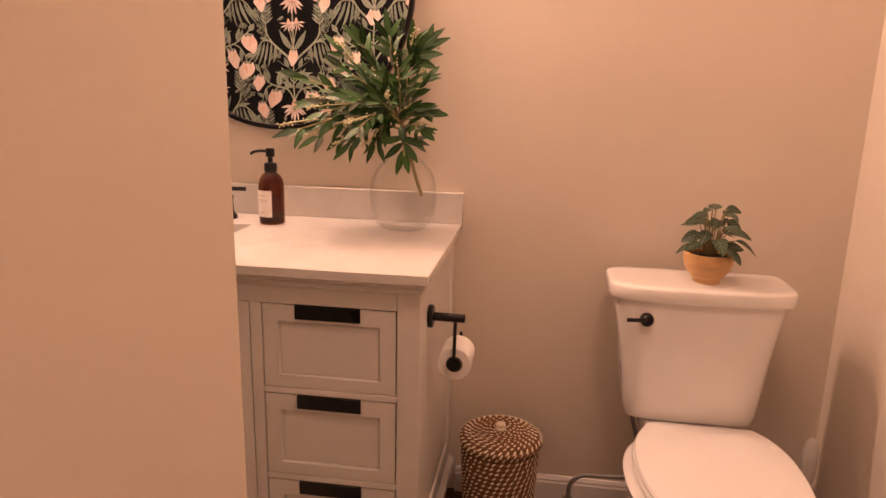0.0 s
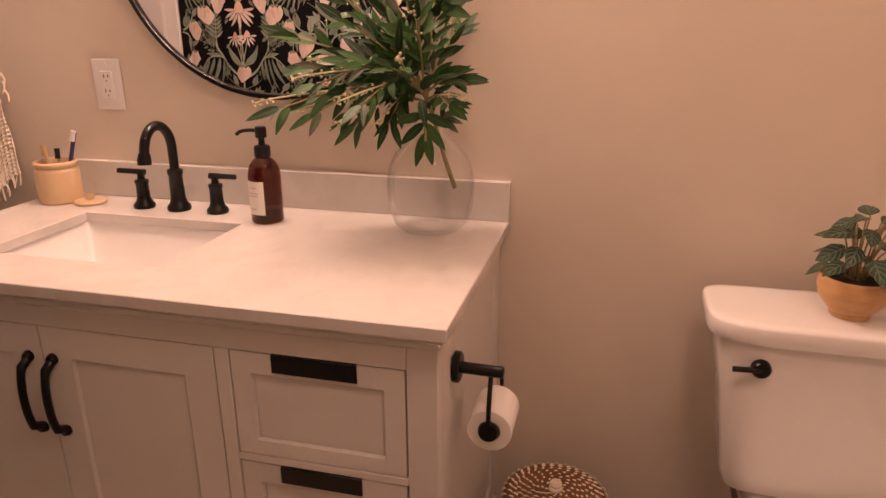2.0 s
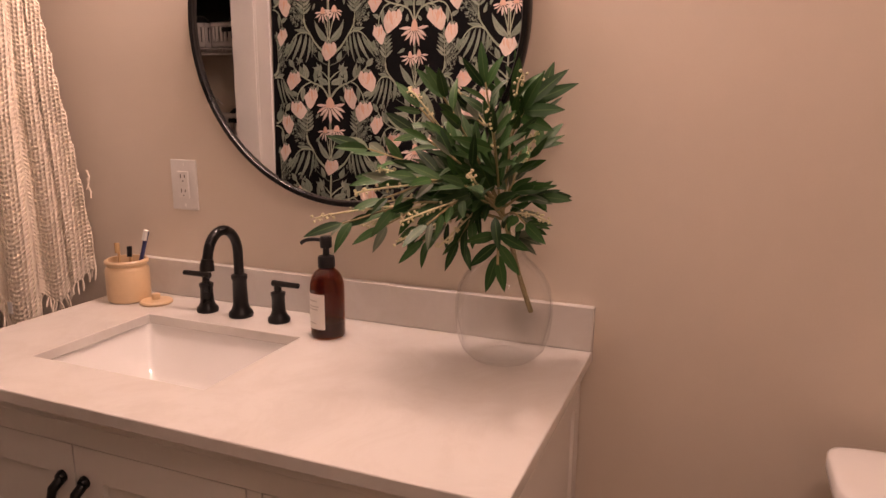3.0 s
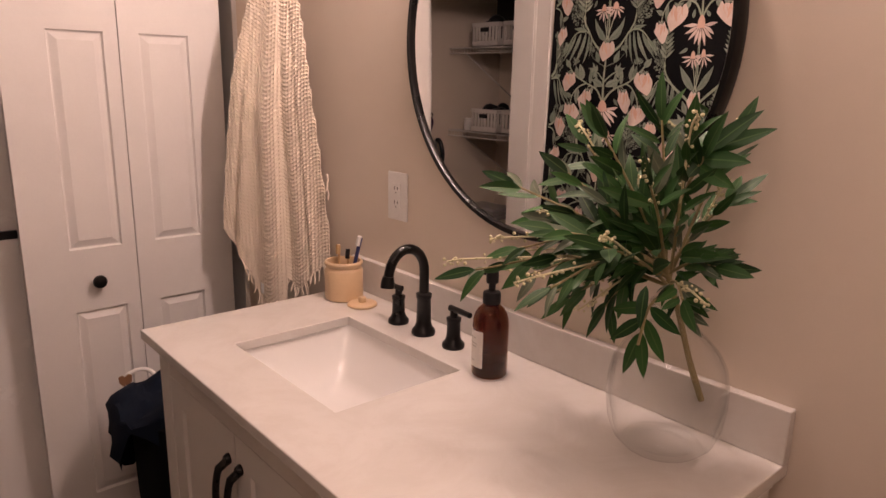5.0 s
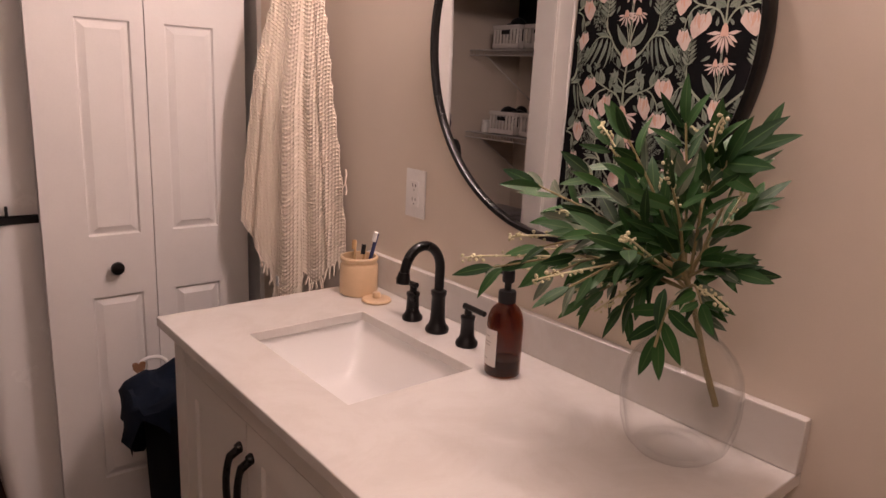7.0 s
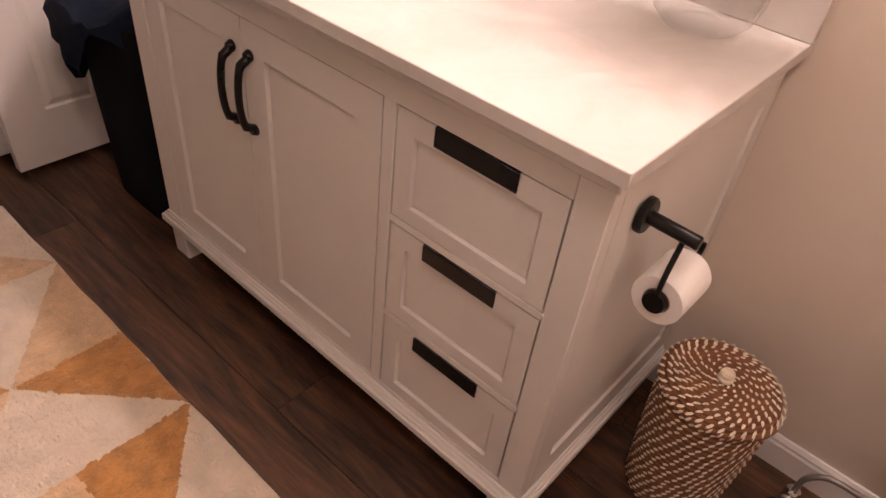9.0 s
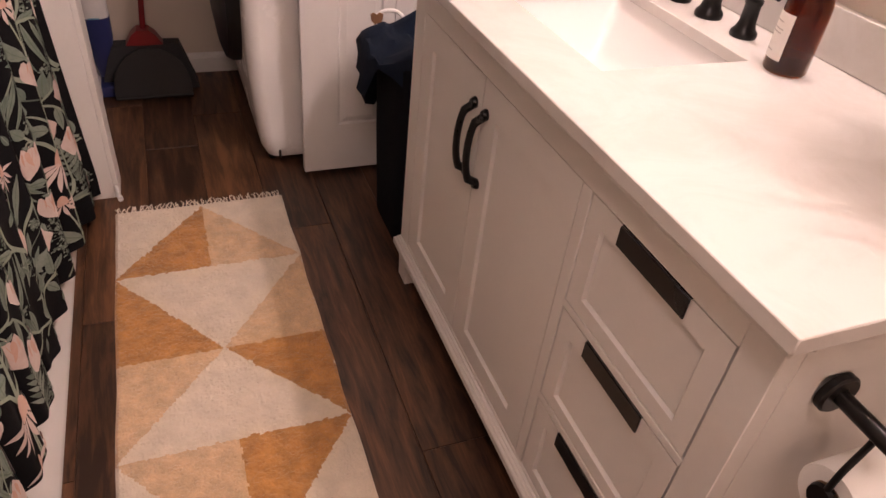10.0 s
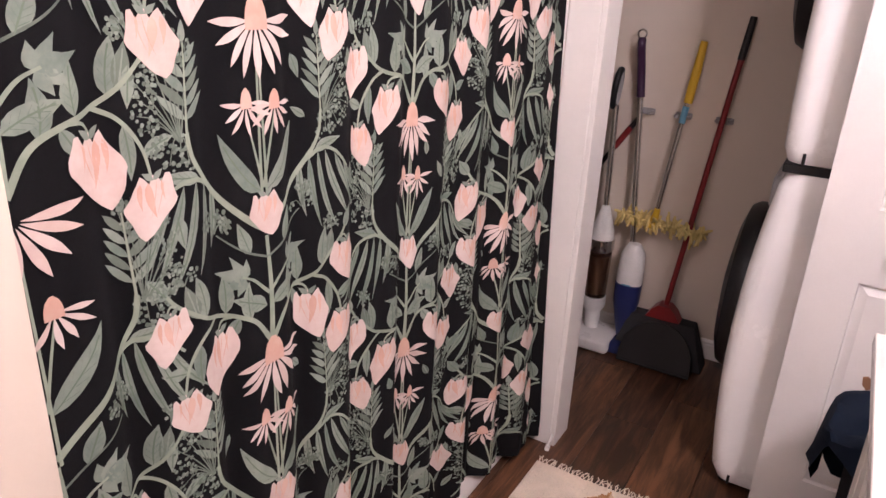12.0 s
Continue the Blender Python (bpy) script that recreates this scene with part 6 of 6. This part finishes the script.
wand = thing("duster", (-2.62, -1.55, 0.7), "red and black duster leaning on the closet wall", "duster")
pole("stick", [(BW + 0.02, -1.70, 0.56), (BW + 0.02, -1.51, 0.86)], 0.010, BLACKP, wand)
pole("sleeve", [(BW + 0.02, -1.53, 0.828), (BW + 0.02, -1.475, 0.915)], 0.0125, RED, wand, "red sleeve")
pole("end", [(BW + 0.02, -1.475, 0.915), (BW + 0.02, -1.45, 0.955)], 0.0105, BLACKP, wand)

# wire shelves at the closet's end


def wire_shelf(z):
    sh = thing("wire_shelf", (-2.28, -1.86, z), "white coated wire shelf on the closet wall", "shelf", "closet shelves")
    ya, yb = CLS + 0.004, -1.655
    for y, zz in ((ya + 0.005, z), (yb, z), (yb, z - 0.028), ((ya + yb) / 2, z - 0.004)):
        part("rail", tube([(CLX + 0.004, y, zz), (XL - T - 0.004, y, zz)], 0.0032, 6), WIREW, sh)
    wires = bmesh.new()
    n = 34
    for k in range(n):
        x = CLX + 0.012 + (XL - T - CLX - 0.024) * k / (n - 1)
        tube([(x, ya, z + 0.003), (x, yb, z + 0.003), (x, yb, z - 0.028)], 0.0017, 5, bm=wires)
    tagged(part("wires", wires, WIREW, sh), kind="stuff")
    for x in (-2.55, -2.10):
        part("brace", tube([(x, yb + 0.01, z - 0.02), (x, ya + 0.002, z - 0.28)], 0.004, 6), WIREW, sh)


def storage_bin(x, y, z, w=0.20, d=0.24, h=0.125):
    bn = thing("storage_bin", (x, y, z), "white slotted plastic storage bin on a wire shelf", "storage bin", "bins on the closet shelves")
    for (x0, x1, y0, y1) in ((x - w / 2, x + w / 2, y - d / 2, y - d / 2 + 0.004), (x - w / 2, x + w / 2, y + d / 2 - 0.004, y + d / 2), (x - w / 2, x - w / 2 + 0.004, y - d / 2, y + d / 2), (x + w / 2 - 0.004, x + w / 2, y - d / 2, y + d / 2)):
        part("rim", box(x0 - 0.003, x1 + 0.003, y0 - 0.003, y1 + 0.003, z + h - 0.022, z + h, 0.003, 1), BIN, bn)
        part("skirt", box(x0, x1, y0, y1, z + 0.001, z + 0.03), BIN, bn)
        lx = (x1 - x0) > (y1 - y0)
        n = 8
        for k in range(n):
            t = (k + 0.5) / n
            if lx:
                part("slat", box(x0 + (x1 - x0) * t - 0.008, x0 + (x1 - x0) * t + 0.008, y0, y1, z + 0.028, z + h - 0.02), BIN, bn)
            else:
                part("slat", box(x0, x1, y0 + (y1 - y0) * t - 0.009, y0 + (y1 - y0) * t + 0.009, z + 0.028, z + h - 0.02), BIN, bn)
    part("grip_hole", box(x - 0.032, x + 0.032, y + d / 2 - 0.0005, y + d / 2 + 0.0045, z + h - 0.048, z + h - 0.026, 0.002, 1), BLACKP, bn, "dark grip hole")
    part("floor_plate", box(x - w / 2, x + w / 2, y - d / 2, y + d / 2, z + 0.001, z + 0.006), BIN, bn)
    b_ = bmesh.new()
    r2 = random.Random(int(z * 100))
    for k in range(7):
        bmesh.ops.create_icosphere(b_, subdivisions=2, radius=r2.uniform(0.03, 0.05), matrix=Matrix.Translation((x + r2.uniform(-0.05, 0.05), y + r2.uniform(-0.07, 0.07), z + h - 0.02 + r2.uniform(-0.02, 0.02))))
    single("bin_contents", b_, BLACKP, "dark odds and ends heaped in a bin", "clutter")


for z in (1.640, 1.185, 0.695):
    wire_shelf(z)
storage_bin(-2.42, -1.79, 1.645)
storage_bin(-2.18, -1.79, 1.645)
storage_bin(-2.41, -1.79, 1.190)
storage_bin(-2.17, -1.79, 1.190)
single("black_box", box(-2.60, -2.05, -2.04, -1.93, 1.645, 1.96, 0.008, 2), BLACKP, "tall black box on the top wire shelf", "box")
single("small_jar", lathe([(0, 0), (0.028, 0), (0.030, 0.003), (0.030, 0.05), (0.026, 0.055), (0.026, 0.068), (0, 0.069)], 20, (-2.58, -1.72, 1.190)), WHITEP, "small white jar on a wire shelf", "jar")
fb = bmesh.new()
for k in range(3):
    box(-2.60 + 0.01 * k, -2.32, -1.86, -1.68, 0.700 + 0.022 * k, 0.720 + 0.022 * k, 0.008, 2, bm=fb)
single("folded_cloths", fb, GREYP, "folded grey cloths on the low wire shelf", "cloth")

# ---------------------------------------------------------------- rug
RX0, RX1, RY0, RY1 = -1.660, -0.395, -1.347, -0.838
RC = (RY0 + RY1) / 2
RB = [RX0, -1.330, -0.998, -0.712, RX1]
rug = thing("rug", (-1.03, RC, 0.004), "ivory runner rug with ochre and tan triangles and fringed ends", "rug")


def tri(p, a, b_, c):
    def sg(u, v):
        return (p[0] - v[0]) * (u[1] - v[1]) - (u[0] - v[0]) * (p[1] - v[1])
    s1, s2, s3 = sg(a, b_), sg(b_, c), sg(c, a)
    return not ((s1 < 0 or s2 < 0 or s3 < 0) and (s1 > 0 or s2 > 0 or s3 > 0))


OCH = [((RB[1], RY0), (RB[0] + 0.02, RC), (RB[1], RC)), ((RB[1], RY0), (RB[2], RY0), (RB[2], RC)), ((RB[2], RC), (RB[2], RY1), (RB[3], RY1)), ((RB[3], RC), (RB[3], RY1), (RB[4], RC))]
TANS = [((RB[0] + 0.02, RC), (RB[1], RY1), (RB[1], RC)), ((RB[1], RY1), (RB[2], RY1), (RB[2], RC)), ((RB[2], RC), (RB[2], RY0), (RB[3], RY0)), ((RB[3], RC), (RB[3], RY0), (RB[4], RC))]
nx, ny = 300, 122
b = bmesh.new()
rnd = random.Random(2)
rows = []
for i in range(nx + 1):
    col = []
    for j in range(ny + 1):
        x, y = RX0 + (RX1 - RX0) * i / nx, RY0 + (RY1 - RY0) * j / ny
        edge = i in (0, nx) or j in (0, ny)
        wob = 0.004 * noise.noise(Vector((x * 9, y * 9, 3)))
        z = 0.0045 if edge else 0.012 + rnd.uniform(-0.0022, 0.0022) + 0.0025 * noise.noise(Vector((x * 30, y * 30, 0)))
        if not edge and (i in (1, nx - 1) or j in (1, ny - 1)):
            z -= 0.003
        col.append(b.verts.new((x + wob + (0 if edge else rnd.uniform(-0.001, 0.001)), y + 0.004 * noise.noise(Vector((x * 7, y * 5, 9))), z)))
    rows.append(col)
for i in range(nx):
    for j in range(ny):
        fc = b.faces.new((rows[i][j], rows[i + 1][j], rows[i + 1][j + 1], rows[i][j + 1]))
        c = fc.calc_center_median()
        c = (c.x + 0.005 * noise.noise(Vector((c.x * 55, c.y * 55, 1))), c.y + 0.005 * noise.noise(Vector((c.x * 55, c.y * 55, 7))))
        fc.material_index = 2 if any(tri(c, *t) for t in OCH) else 1 if any(tri(c, *t) for t in TANS) else 0
part("woven_field", b, [IVORY, TAN, OCHRE], rug, "short woven pile")
for x, s in ((RX0, -1), (RX1, 1)):
    fr = bmesh.new()
    for k in range(40):
        y = RY0 + 0.01 + (RY1 - RY0 - 0.02) * k / 39
        for _i in range(2):
            q = Vector((x + s * rnd.uniform(0.018, 0.034), y + rnd.uniform(-0.012, 0.012), 0.0045 + rnd.uniform(0, 0.003)))
            p = Vector((x - s * 0.002, y, 0.007))
            tube(arc([p, p.lerp(q, 0.5) + Vector((0, rnd.uniform(-0.005, 0.005), 0.003)), q], 3), 0.0017, 5, bm=fr)
    tagged(part("fringe", fr, IVORY, rug, "ivory knotted fringe"), kind="stuff")

# ---------------------------------------------------------------- plank floor
floor = single("floor", box(CLX - T, XR + T, YS - T, T, -0.05, 0.0), SUBFLOOR, "dark brown wood-look plank floor", "floor", kind="structure", shade=False)
PL, PW = 1.22, 0.178


def plank_mesh(l):
    bm = box(0, l - 0.0012, 0, PW - 0.0012, -0.006, 0.004, 0.0012, 1)
    me = bpy.data.meshes.new("plank")
    bm.to_mesh(me)
    bm.free()
    me.materials.append(PLANK)
    return me


meshes = {}
fo = ORIGIN[floor.name]
rnd = random.Random(6)
y = 0.0 - PW
while y > YS - PW:
    x = CLX - rnd.uniform(0.0, PL)
    while x < XR:
        x0, x1 = max(x, CLX), min(x + PL, XR)
        if x1 - x0 > 0.01:
            key = round(x1 - x0, 3)
            if key not in meshes:
                meshes[key] = plank_mesh(key)
            p = new("plank", meshes[key])
            p.parent = floor
            p.location = Vector((x0, y, 0)) - fo
        x += PL
    y -= PW
